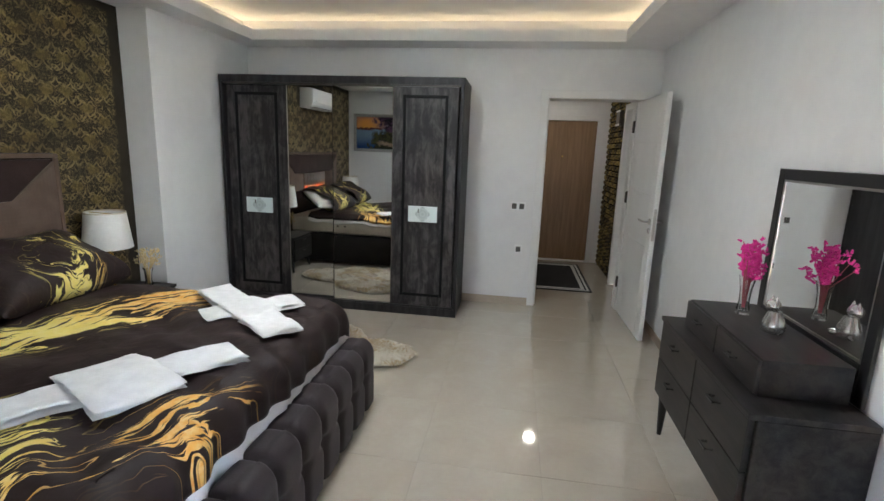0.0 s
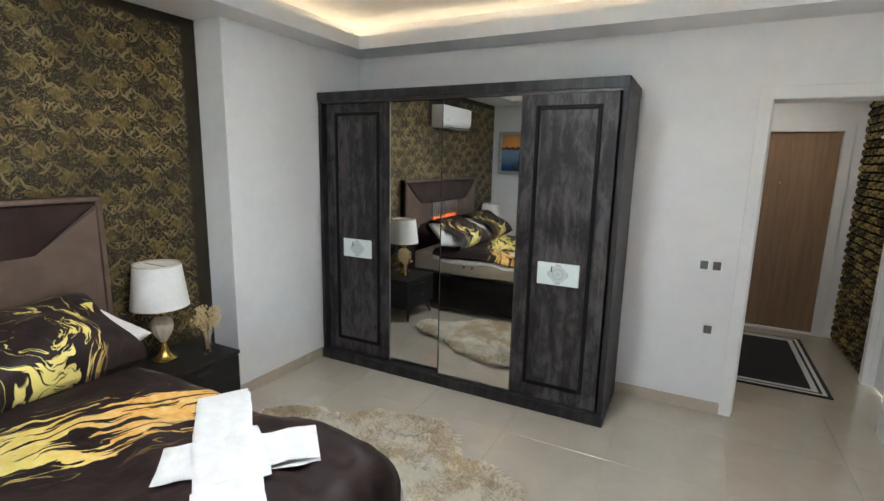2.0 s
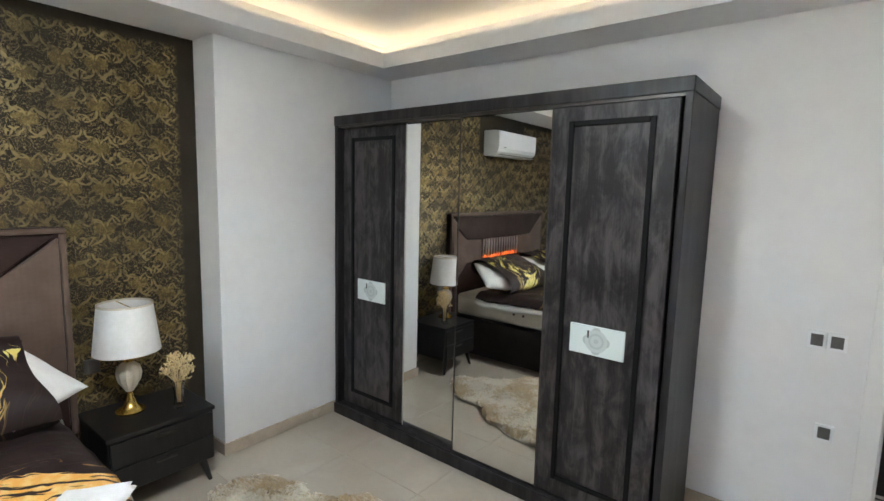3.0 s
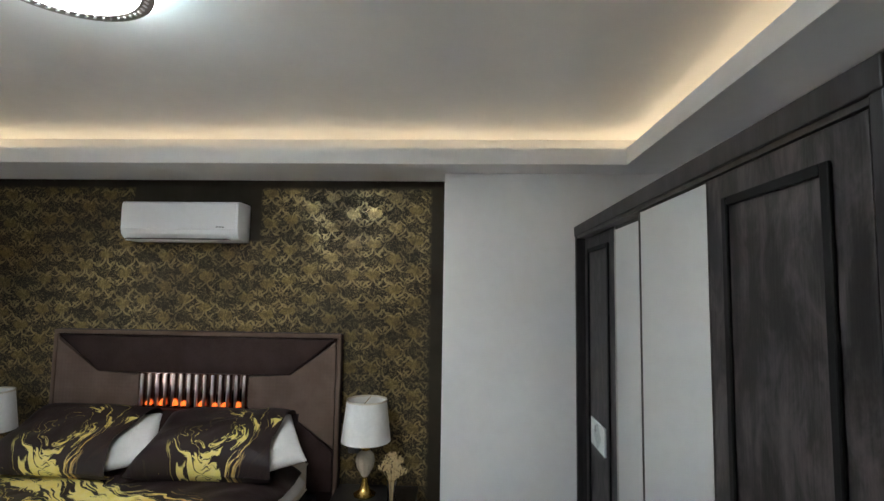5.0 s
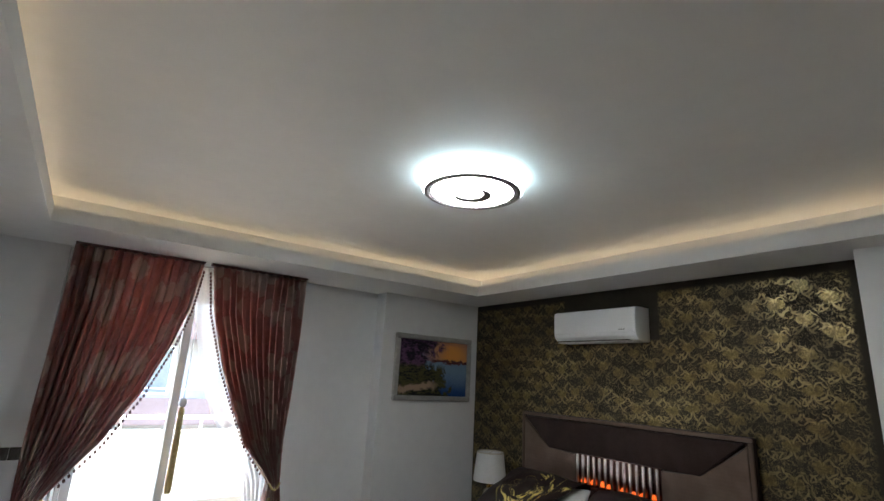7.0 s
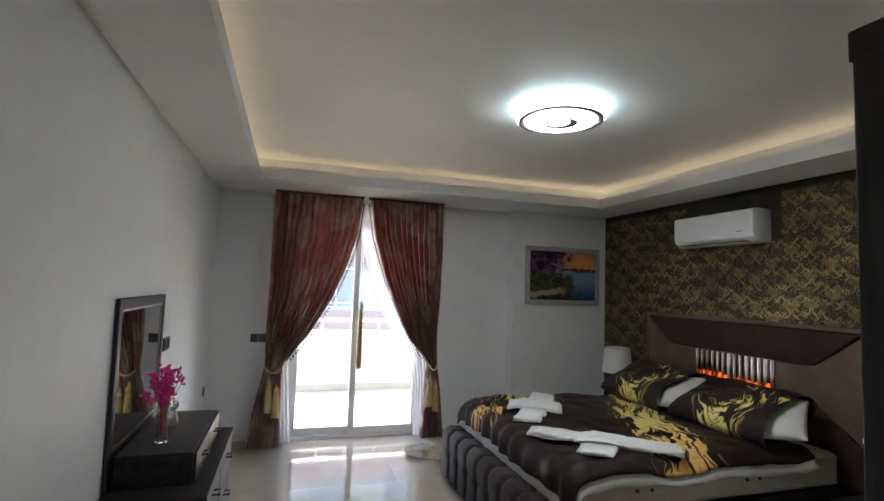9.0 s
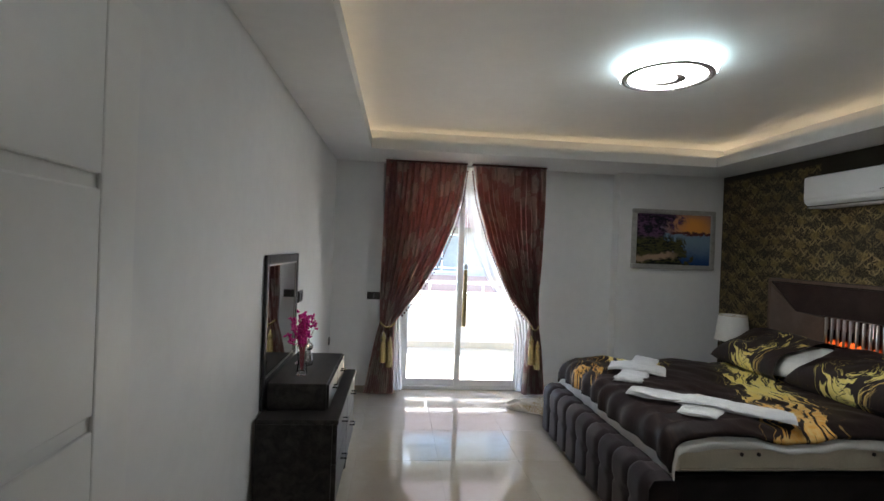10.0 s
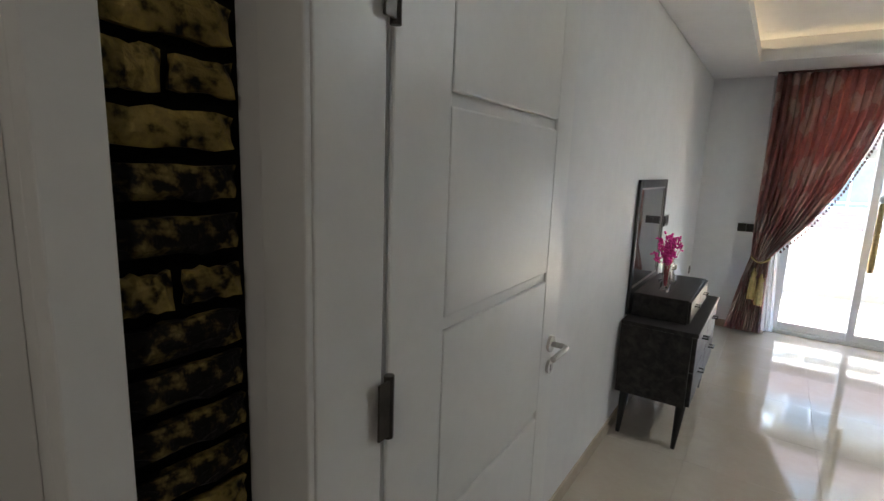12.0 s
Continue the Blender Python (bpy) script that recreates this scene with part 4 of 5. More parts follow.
def nightstand(y0):
    t = thing("nightstand", (-2.665, y0, 0), "black wooden nightstand on short splayed legs", "nightstand", "nightstands beside the bed")
    part("body", box(bmesh.new(), (-0.215, -0.255, 0.13), (0.205, 0.255, 0.412), 0.006), BLACK_WOOD, t)
    part("top", box(bmesh.new(), (-0.218, -0.262, 0.412), (0.215, 0.262, 0.434), 0.004), BLACK_WOOD, t)
    for z0 in (0.142, 0.276):
        d = part("drawer_front", box(bmesh.new(), (0.206, -0.245, z0), (0.220, 0.245, z0 + 0.128), 0.003), BLACK_WOOD, t)
        part("handle", box(bmesh.new(), (0.220, -0.05, z0 + 0.095), (0.236, 0.05, z0 + 0.107), 0.003), DARK_METAL, d)
    for sx in (-1, 1):
        for sy in (-1, 1):
            part("leg", tube(bmesh.new(), [(sx * 0.17, sy * 0.20, 0.132), (sx * 0.19, sy * 0.235, 0.0)], 0.022, 10, 0.5), BLACK_WOOD, t, smooth=True)
    return t


NS = nightstand(3.36)
copy_thing(NS, pose(-2.665, 0.79, 0))


def table_lamp():
    t = thing("table_lamp", (-2.715, 3.295, 0.434), "table lamp with a white drum shade and gilded foot", "lamp", "lamps beside the bed")
    part("foot", lathe(bmesh.new(), [(0.0, 0.0), (0.068, 0.0), (0.070, 0.010), (0.056, 0.018), (0.034, 0.034), (0.022, 0.07), (0.014, 0.105), (0.018, 0.112), (0.0, 0.114)], 28), GOLD, t, "polished gilded foot", True)
    part("urn", lathe(bmesh.new(), [(0.0, 0.112), (0.018, 0.114), (0.030, 0.135), (0.052, 0.175), (0.060, 0.215), (0.052, 0.250), (0.030, 0.270), (0.022, 0.276), (0.0, 0.278)], 36, wave=lambda a: 1 + 0.05 * math.cos(12 * a)), CERAMIC, t, "fluted cream ceramic urn", True)
    part("neck", lathe(bmesh.new(), [(0.0, 0.276), (0.028, 0.278), (0.030, 0.290), (0.014, 0.300), (0.012, 0.42), (0.0, 0.422)], 20), GOLD, t, smooth=True)
    sh = part("shade", lathe(bmesh.new(), [(0.157, 0.335), (0.127, 0.590), (0.124, 0.590), (0.154, 0.335), (0.157, 0.335)], 48), LINEN, t, "white fabric drum shade", 50)
    part("rim", lathe(bmesh.new(), [(0.1275, 0.582), (0.1295, 0.582), (0.1290, 0.592), (0.1230, 0.592), (0.1235, 0.582), (0.1275, 0.582)], 48), CERAMIC, sh, smooth=True)
    part("spider", tube(bmesh.new(), [(-0.125, 0, 0.58), (0.125, 0, 0.58)], 0.003, 6), GOLD, sh)
    return t


LAMP = table_lamp()
copy_thing(LAMP, pose(-2.69, 0.80, 0.434, 0, 0, 40))


def slim_vase(name, at, h, r, label, category):
    t = thing(name, at, label, category)
    rings = [(0.0, 0.0), (r * 0.8, 0.0), (r * 0.85, 0.012), (r * 0.62, h * 0.35), (r * 0.7, h * 0.7), (r, h), (r * 0.9, h), (r * 0.6, h * 0.68), (r * 0.5, h * 0.35), (r * 0.6, 0.02), (0.0, 0.018)]
    part("vase", lathe(bmesh.new(), rings, 28, wave=lambda a: 1 + 0.03 * math.cos(8 * a)), GLASS, t, "clear glass vase", True)
    return t


random.seed(11)
dv = slim_vase("dried_bouquet", (-2.575, 3.485, 0.434), 0.155, 0.036, "dried straw-coloured grasses in a small glass vase", "dried flowers")
bm, bh = bmesh.new(), bmesh.new()
for k in range(34):
    a, r = random.uniform(0, 6.283), random.uniform(0.02, 0.075)
    top = Vector((r * math.cos(a), r * math.sin(a), random.uniform(0.18, 0.285)))
    tube(bm, [(0.008 * math.cos(a), 0.008 * math.sin(a), 0.03), (0.014 * math.cos(a), 0.014 * math.sin(a), 0.14), tuple(top)], 0.0016, 4)
    for j in range(7):
        p = top + Vector((random.uniform(-1, 1), random.uniform(-1, 1), random.uniform(-1, 1))) * 0.016
        q = p + Vector((random.uniform(-1, 1), random.uniform(-1, 1), random.uniform(0, 1.6))) * 0.014
        tube(bh, [tuple(p), tuple((p + q) / 2 + Vector((0.003, 0, 0))), tuple(q)], 0.0055, 5, 0.3)
tagged(part("stalk", bm, STRAW, dv), kind="stuff")
tagged(part("plume", bh, STRAW, dv), kind="stuff")

# ---------- air conditioner ----------
ac = thing("air_conditioner", (XW + 0.004, 1.998, 2.036), "white wall-mounted air conditioner over the headboard", "air conditioner")
prof = [(0.0, 0.0), (0.0, 0.265), (0.155, 0.265), (0.185, 0.255), (0.195, 0.235), (0.195, 0.075), (0.185, 0.040), (0.150, 0.010), (0.10, 0.0)]
bm = bmesh.new()
prism(bm, [(p[0], p[1]) for p in prof], "y", -0.402, 0.402, 0.008)
part("body", bm, PLASTIC, ac, smooth=35)
part("front_panel", box(bmesh.new(), (0.190, -0.392, 0.070), (0.200, 0.392, 0.252), 0.004), PLASTIC, ac)
part("outlet_flap", box(bmesh.new(), (0.10, -0.37, -0.004), (0.178, 0.34, 0.004), 0.003), PLASTIC, ac)
part("air_slot", boxes(((0.12, -0.36, 0.004), (0.192, 0.33, 0.012))), GREY_PLASTIC, ac)
for k in range(3):
    part("indicator", boxes(((0.199, 0.26 + 0.02 * k, 0.085), (0.2015, 0.272 + 0.02 * k, 0.092))), GREY_PLASTIC, ac)

# ---------- ceiling lamp ----------
cl = thing("ceiling_lamp", (-0.828, 2.71, ZC), "round flat LED ceiling lamp, switched on", "lamp")
part("mounting", lathe(bmesh.new(), [(0.0, 0.0), (0.16, 0.0), (0.16, -0.022), (0.0, -0.022)], 40), PLASTIC, cl, smooth=True)
part("diffuser", lathe(bmesh.new(), [(0.0, -0.072), (0.254, -0.072), (0.256, -0.074), (0.0, -0.076)], 64), LAMP_GLOW, cl, "glowing white diffuser disc", 50)
part("glowing_edge", lathe(bmesh.new(), [(0.0, -0.023), (0.262, -0.025), (0.272, -0.034), (0.270, -0.050), (0.260, -0.070), (0.0, -0.0715)], 64), HALO_GLOW, cl, "glowing rim that lights the ceiling", 50)
bm = bmesh.new()
lathe(bm, [(0.214, -0.0765), (0.252, -0.0765), (0.252, -0.081), (0.214, -0.081), (0.214, -0.0765)], 64)
part("rim", bm, LAMP_RIM, cl, "grey-brown rim", 30)
for k in range(56):
    a = 2 * math.pi * k / 56
    part("rim_bead", box(bmesh.new(), (-0.007, -0.0035, -0.003), (0.007, 0.0035, 0.003), 0.001), PLASTIC, cl, at=(0.229 * math.cos(a), 0.229 * math.sin(a), -0.0815)).rotation_euler = (0, 0, a + 0.7)
bm = bmesh.new()
lathe(bm, [(0.113, -0.0765), (0.117, -0.0765), (0.117, -0.080), (0.113, -0.080), (0.113, -0.0765)], 48)
part("inner_ring", bm, LAMP_RIM, cl, "thin grey ring", 30)
bm = bmesh.new()
pts = [(0.100 * math.cos(a), 0.100 * math.sin(a)) for a in (math.radians(d) for d in range(60, 301, 10))] + [(0.026 + 0.074 * math.cos(a), 0.010 + 0.074 * math.sin(a)) for a in (math.radians(d) for d in range(290, 69, -10))]
prism(bm, pts, "z", -0.094, -0.077)
part("crescent", bm, LAMP_RIM, cl, "grey crescent ornament")

# ---------- painting ----------
pt = thing("painting", (-2.315, PIC_Y + 0.002, 1.775), "sunset lake painting in a pale silver frame", "painting")
part("canvas", boxes(((-0.425, 0.0, -0.275), (0.425, 0.022, 0.275))), CANVAS, pt, "painted canvas of a lake at sunset")
part("frame", boxes(((-0.475, 0.0, 0.275), (0.475, 0.042, 0.325)), ((-0.475, 0.0, -0.325), (0.475, 0.042, -0.275)), ((-0.475, 0.0, -0.275), (-0.425, 0.042, 0.275)), ((0.425, 0.0, -0.275), (0.475, 0.042, 0.275)), bevel=0.010), PICTURE_FRAME, pt, "pale silver picture frame")

# ---------- balcony door ----------
wd = thing("window_1", (0, YS - 0.19, 0), "white sliding balcony door with two glass leaves", "balcony door")
tagged(wd, kind="structure")
FW = 0.05
part("window_frame", boxes(((WX0, -0.04, 0.0), (WX0 + FW, 0.05, WZ)), ((WX1 - FW, -0.04, 0.0), (WX1, 0.05, WZ)), ((WX0 + FW, -0.04, WZ - FW), (WX1 - FW, 0.05, WZ)), ((WX0 + FW, -0.04, 0.0), (WX1 - FW, 0.05, 0.035)), bevel=0.004), PVC, wd, "white plastic frame")
for a, b, y0 in ((WX0 + FW, 0.01, 0.005), (-0.05, WX1 - FW, -0.034)):
    lf = part("sash", boxes(((a, y0, 0.036), (a + 0.062, y0 + 0.034, WZ - FW)), ((b - 0.062, y0, 0.036), (b, y0 + 0.034, WZ - FW)), ((a + 0.062, y0, 0.036), (b - 0.062, y0 + 0.034, 0.105)), ((a + 0.062, y0, WZ - FW - 0.062), (b - 0.062, y0 + 0.034, WZ - FW)), bevel=0.004), PVC, wd, "white sliding sash")
    pane = part("pane", boxes(((a + 0.062, y0 + 0.014, 0.105), (b - 0.062, y0 + 0.020, WZ - FW - 0.062))), PANE, lf, "clear glass pane")
    pane.visible_shadow = False
setting("window_sill", boxes(((WX0, YS - 0.25, 0.001), (WX1, YS - 0.231, 0.02))), PVC, "white threshold of the balcony door", "sill")

# ---------- curtains ----------
CY = 0.30


def ease(t): return t * t * (3 - 2 * t)


def track(rows, z):
    """Straight lines between (z, x) rows, from the top down."""
    for (z0, a), (z1, b) in zip(rows, rows[1:]):
        if z >= z1:
            return a + (b - a) * (z0 - z) / (z0 - z1)
    return rows[-1][1]


def curtain(outer, inner, label, phase):
    t = thing("curtain", (0, CY, 0), label, "curtain", "curtains at the balcony door")
    top, low = ZS - 0.015, 0.055
    PLEATS = 13

    def fn(u, v):
        z = top - (top - low) * v
        xo, xi = track(outer, z), track(inner, z)
        w = abs(xo - xi)
        uu = u + 0.012 * math.sin(9 * u + 5 * v + phase)
        x = xo + (xi - xo) * uu
        amp = 0.040 + 0.020 * min(1.0, 0.25 / max(w, 0.1))
        if z > top - 0.10:
            amp *= 0.7
        ph = 2 * math.pi * PLEATS * u + phase + 1.2 * noise.noise((u * 6, z * 1.3, phase))
        y = amp * math.sin(ph) + 0.010 * math.sin(ph * 2.3 + z * 4) + 0.02 * noise.noise((x * 4, z * 2, phase))
        tie = math.exp(-((z - 0.80) / 0.12) ** 2)
        y = y * (1 - 0.35 * tie) - 0.01 + 0.03 * tie
        x += 0.006 * math.cos(ph)
        return (x, y, z)
    bm = sheet(bmesh.new(), 200, 90, fn)
    uv = bm.loops.layers.uv.new("cloth")
    bm.verts.index_update()
    for f in bm.faces:
        for lp in f.loops:
            j, i = divmod(lp.vert.index, 201)
            lp[uv].uv = (i / 200 * 1.7 + phase * 3, top - (top - low) * j / 90)
    c = part("cloth", bm, BROCADE, t, "dark rose brocade cloth", 80)
    md = c.modifiers.new("thickness", "SOLIDIFY")
    md.thickness = 0.003
    part("header", box(bmesh.new(), (min(outer[0][1], inner[0][1]), -0.03, ZS - 0.014), (max(outer[0][1], inner[0][1]), 0.045, ZS - 0.002), 0.004), FRINGE, t, "gathered heading tape")
    # bobble fringe along the inner edge
    bm = bmesh.new()
    z = top - 0.05
    while z > 0.86:
        x = track(inner, z)
        tube(bm, [(x, 0.01, z), (x - 0.010 * (1 if inner[0][1] > outer[0][1] else -1) * -1, 0.012, z - 0.018)], 0.0022, 4)
        q = x + 0.006 * (1 if inner[0][1] > outer[0][1] else -1)
        bmesh.ops.create_icosphere(bm, subdivisions=1, radius=0.0105, matrix=Matrix.Translation((q, 0.012, z - 0.020)) @ Matrix.Diagonal((1, 1, 1.35, 1)))
        z -= 0.029
    tagged(part("fringe", bm, FRINGE, t, "rose-brown bobble fringe"), kind="stuff")
    # tieback with tassels
    xo, xi = track(outer, 0.80), track(inner, 0.80)
    tb = part("tieback", tube(bmesh.new(), [(xo + (xi - xo) * k / 10 , 0.075 + 0.02 * math.sin(k / 10 * math.pi), 0.80 - 0.05 * math.sin(k / 10 * math.pi)) for k in range(11)], 0.010, 8), GOLD_CLOTH, t, "golden cord tieback", True)
    for dx, dz in ((0.035, 0.0), (-0.03, -0.05)):
        xm = (xo + xi) / 2 + dx
        part("tassel", lathe(bmesh.new(), [(0.0, 0.70), (0.010, 0.695), (0.012, 0.665), (0.024, 0.650), (0.026, 0.625), (0.016, 0.610), (0.026, 0.590), (0.034, 0.42), (0.036, 0.395), (0.0, 0.39)], 20, (xm, 0.095), wave=lambda a: 1 + 0.07 * math.cos(10 * a)), GOLD_CLOTH, tb, "golden silk tassel", 60, (0, 0, dz))
    return t


curtain([(2.47, 0.845), (1.6, 0.855), (1.10, 0.855), (0.80, 0.845), (0.55, 0.90), (0.055, 0.985)], [(2.47, -0.01), (2.1, 0.03), (1.835, 0.10), (1.45, 0.25), (1.12, 0.44), (0.92, 0.60), (0.80, 0.69), (0.60, 0.70), (0.055, 0.685)], "dark rose brocade curtain drawn aside by a golden tieback", 0.4)
curtain([(2.47, -0.865), (1.63, -0.845), (1.10, -0.83), (0.80, -0.825), (0.55, -0.87), (0.055, -0.925)], [(2.47, -0.06), (2.1, -0.12), (1.67, -0.26), (1.35, -0.40), (1.08, -0.53), (0.90, -0.67), (0.80, -0.735), (0.60, -0.725), (0.055, -0.690)], "dark rose brocade curtain gathered by a golden tieback", 2.1)


def voile(outer, inner, label, phase):
    def fn(u, v):
        z = ZS - 0.03 - (ZS - 0.09) * v
        xo, xi = track(outer, z), track(inner, z)
        return (xo + (xi - xo) * u, 0.014 * math.sin(u * 40 + phase + 2 * noise.noise((u * 4, z, phase))) + 0.01 * noise.noise((u * 3, z * 2, 1)), z)
    return single("sheer_curtain", sheet(bmesh.new(), 90, 50, fn), VOILE, label, "curtain", at=(0, CY - 0.075, 0), group="sheer curtains", smooth=80)


voile([(2.46, 0.87), (0.8, 0.84), (0.05, 0.80)], [(2.46, 0.62), (1.2, 0.66), (0.85, 0.64), (0.05, 0.585)], "white voile sheer drawn aside behind the curtain", 0.3)
voile([(2.46, -0.82), (0.8, -0.80), (0.05, -0.78)], [(2.46, 0.01), (2.1, -0.01), (1.6, -0.13), (1.3, -0.26), (1.0, -0.46), (0.8, -0.58), (0.6, -0.62), (0.05, -0.63)], "white voile sheer falling beside the glass", 1.9)
rod = thing("curtain_pull", (-0.045, CY - 0.10, 0.74), "golden curtain pull with a white bead", "curtain pull")
part("rod", lathe(bmesh.new(), [(0.0, 0.0), (0.022, 0.006), (0.027, 0.05), (0.024, 0.33), (0.029, 0.34), (0.024, 0.35), (0.022, 0.60), (0.010, 0.62), (0.0, 0.622)], 16), GOLD_CLOTH, rod, smooth=True)
part("bead", lathe(bmesh.new(), [(0.0, 0.615), (0.022, 0.625), (0.030, 0.650), (0.022, 0.675), (0.0, 0.685)], 16), PLASTIC, rod, "white bead", True)
part("cord", tube(bmesh.new(), [(0, 0, 0.68), (0.0, 0, 1.72)], 0.003, 6), PLASTIC, rod)

# ---------- dresser ----------
ds = thing("dresser", (XE - 0.014, 2.44, 0), "charcoal wooden dresser with a raised tier on splayed legs", "dresser")
part("body", box(bmesh.new(), (-0.380, -0.515, 0.258), (0, 0.515, 0.675), 0.005), WOOD_H, ds)
part("top", box(bmesh.new(), (-0.411, -0.518, 0.675), (0, 0.518, 0.698), 0.004), WOOD_H, ds)
for zc in (0, 1):
    for k in (-1, 1):
        y0 = 0.0 if k > 0 else -0.508
        d = part("drawer_front", box(bmesh.new(), (-0.404, y0 + 0.004, 0.268 + zc * 0.203), (-0.380, y0 + 0.504, 0.466 + zc * 0.203), 0.003), WOOD_H, ds)
        part("handle", tube(bmesh.new(), [(-0.404, y0 + 0.225, 0.41 + zc * 0.203), (-0.432, y0 + 0.225, 0.41 + zc * 0.203), (-0.432, y0 + 0.285, 0.41 + zc * 0.203), (-0.404, y0 + 0.285, 0.41 + zc * 0.203)], 0.006, 6), BLACK_EDGE, d, "black bow handle")
tier = part("upper_tier", box(bmesh.new(), (-0.326, -0.378, 0.699), (-0.022, 0.378, 0.840), 0.004), WOOD_H, ds)
for k in (-1, 1):
    y0 = 0.004 if k > 0 else -0.374
    d = part("drawer_front", box(bmesh.new(), (-0.340, y0, 0.706), (-0.326, y0 + 0.370, 0.834), 0.003), WOOD_H, tier)
    part("handle", tube(bmesh.new(), [(-0.340, y0 + 0.16, 0.778), (-0.364, y0 + 0.16, 0.778), (-0.364, y0 + 0.215, 0.778), (-0.340, y0 + 0.215, 0.778)], 0.0055, 6), BLACK_EDGE, d)
for sx in (-0.36, -0.05):
    for sy in (-1, 1):
        part("leg", tube(bmesh.new(), [(sx, sy * 0.465, 0.261), (sx + (0.012 if sx < -0.2 else 0.01), sy * 0.505, 0.0)], 0.027, 12, 0.45), BLACK_WOOD, ds, smooth=True)
mr = thing("dressing_mirror", (XE - 0.004, 2.435, 0.700), "dark framed mirror standing on the dresser", "mirror")
part("frame", boxes(((-0.016, -0.405, 0.0), (0, -0.355, 0.808)), ((-0.016, 0.355, 0.0), (0, 0.405, 0.808)), ((-0.016, -0.355, 0.758), (0, 0.355, 0.808)), ((-0.016, -0.355, 0.0), (0, 0.355, 0.15)), bevel=0.004), BLACK_EDGE, mr, "dark frame")
part("glass", boxes(((-0.008, -0.355, 0.15), (-0.003, 0.355, 0.758))), MIRROR, mr, "mirror glass")
part("bevel_strip", boxes(((-0.012, -0.350, 0.748), (-0.008, 0.350, 0.758)), ((-0.012, 0.345, 0.15), (-0.008, 0.355, 0.758)), ((-0.012, -0.355, 0.15), (-0.008, -0.345, 0.758)), ((-0.012, -0.350, 0.15), (-0.008, 0.350, 0.16))), CHROME, mr)

random.seed(23)
fv = slim_vase("flower_vase", (1.205, 2.635, 0.8405), 0.175, 0.036, "bright pink dried flowers in a slim glass vase", "flowers")
bm, bh = bmesh.new(), bmesh.new()
for k in range(30):
    a, r = random.uniform(0, 6.283), abs(random.gauss(0, 0.026))
    top = Vector((r * math.cos(a), r * math.sin(a), random.uniform(0.22, 0.36) - r * 0.5))
    if k < 3:
        top = Vector((-0.035 - 0.012 * k, -0.045 - 0.03 * k, 0.33 - 0.03 * k))
    tube(bm, [(0.006 * math.cos(a), 0.006 * math.sin(a), 0.03), (0.014 * math.cos(a), 0.014 * math.sin(a), 0.15), tuple(top)], 0.0016, 4)
    for j in range(16 if k >= 3 else 4):
        f = random.uniform(0.45, 1.0) if k >= 3 else random.uniform(0.85, 1.0)
        p = Vector((0, 0, 0.13)).lerp(top, f) + Vector((random.uniform(-1, 1), random.uniform(-1, 1), random.uniform(-1, 1))) * 0.014
        q = p + Vector((random.uniform(-1, 1), random.uniform(-1, 1), random.uniform(-0.2, 1.3))).normalized() * 0.019
        tube(bh, [tuple(p), tuple((p + q) / 2), tuple(q)], 0.0068, 5, 0.5)
tagged(part("stalk", bm, PALE_STEM, fv), kind="stuff")
tagged(part("blossom", bh, PINK, fv, "bright pink petals"), kind="stuff")

bm = bmesh.new()
lathe(bm, [(0.0, 0.0), (0.040, 0.0), (0.046, 0.015), (0.042, 0.045), (0.030, 0.075), (0.024, 0.090), (0.0, 0.092)], 20)
for sx, s, z0 in ((-0.012, 0.030, 0.112),):
    bmesh.ops.create_uvsphere(bm, u_segments=16, v_segments=10, radius=s, matrix=Matrix.Translation((sx, 0, z0)) @ Matrix.Diagonal((1.0, 0.95, 0.92, 1)))
for s in (-1, 1):
    lathe(bm, [(0.011, 0.128), (0.007, 0.142), (0.0, 0.156)], 8, (-0.010, s * 0.017))
tube(bm, [(0.035, 0.0, 0.012), (0.055, 0.02, 0.012), (0.045, 0.045, 0.014), (0.015, 0.052, 0.014)], 0.009, 8, 0.6)
single("figurine", bm, SILVER, "small silver ceramic cat figurine on the dresser", "figurine", at=(1.225, 2.40, 0.8405), smooth=50)

# ---------- switches and sockets ----------


def wall_plate(name, at, turn, count, inner, label, category):
    """A row of plates on a wall; local -y faces the room."""
    t = thing(name, at, label, category, turn=turn)
    w = 0.074
    for k in range(count):
        x0 = (k - count / 2) * w
        part("plate", box(bmesh.new(), (x0 + 0.001, -0.010, -0.04), (x0 + w - 0.001, 0, 0.04), 0.003), PLASTIC if inner else GREY_PLASTIC, t)
        part("rocker", box(bmesh.new(), (x0 + 0.014, -0.014, -0.027), (x0 + w - 0.014, -0.008, 0.027), 0.002), GREY_PLASTIC, t, "dark grey insert")
    return t


wall_plate("light_switch", (0.161, YN, 1.012), 0, 2, True, "double light switch with dark inserts on the white wall", "switch")
wall_plate("socket", (0.189, YN, 0.58), 0, 1, True, "single wall socket with a dark insert", "socket")
wall_plate("light_switch", (0.930, YS, 1.046), 180, 2, False, "dark double switch beside the curtain", "switch")
wall_plate("light_switch", (XE, 1.86, 1.20), -90, 2, False, "dark double switch beside the dressing mirror", "switch")
wall_plate("socket", (XE, 0.22, 0.565), -90, 1, False, "dark wall socket near the corner", "socket")
wall_plate("socket", (XW + 0.003, 3.18, 0.67), 90, 1, False, "dark socket on the wallpaper beside the lamp", "socket")

# ---------- sheepskins ----------


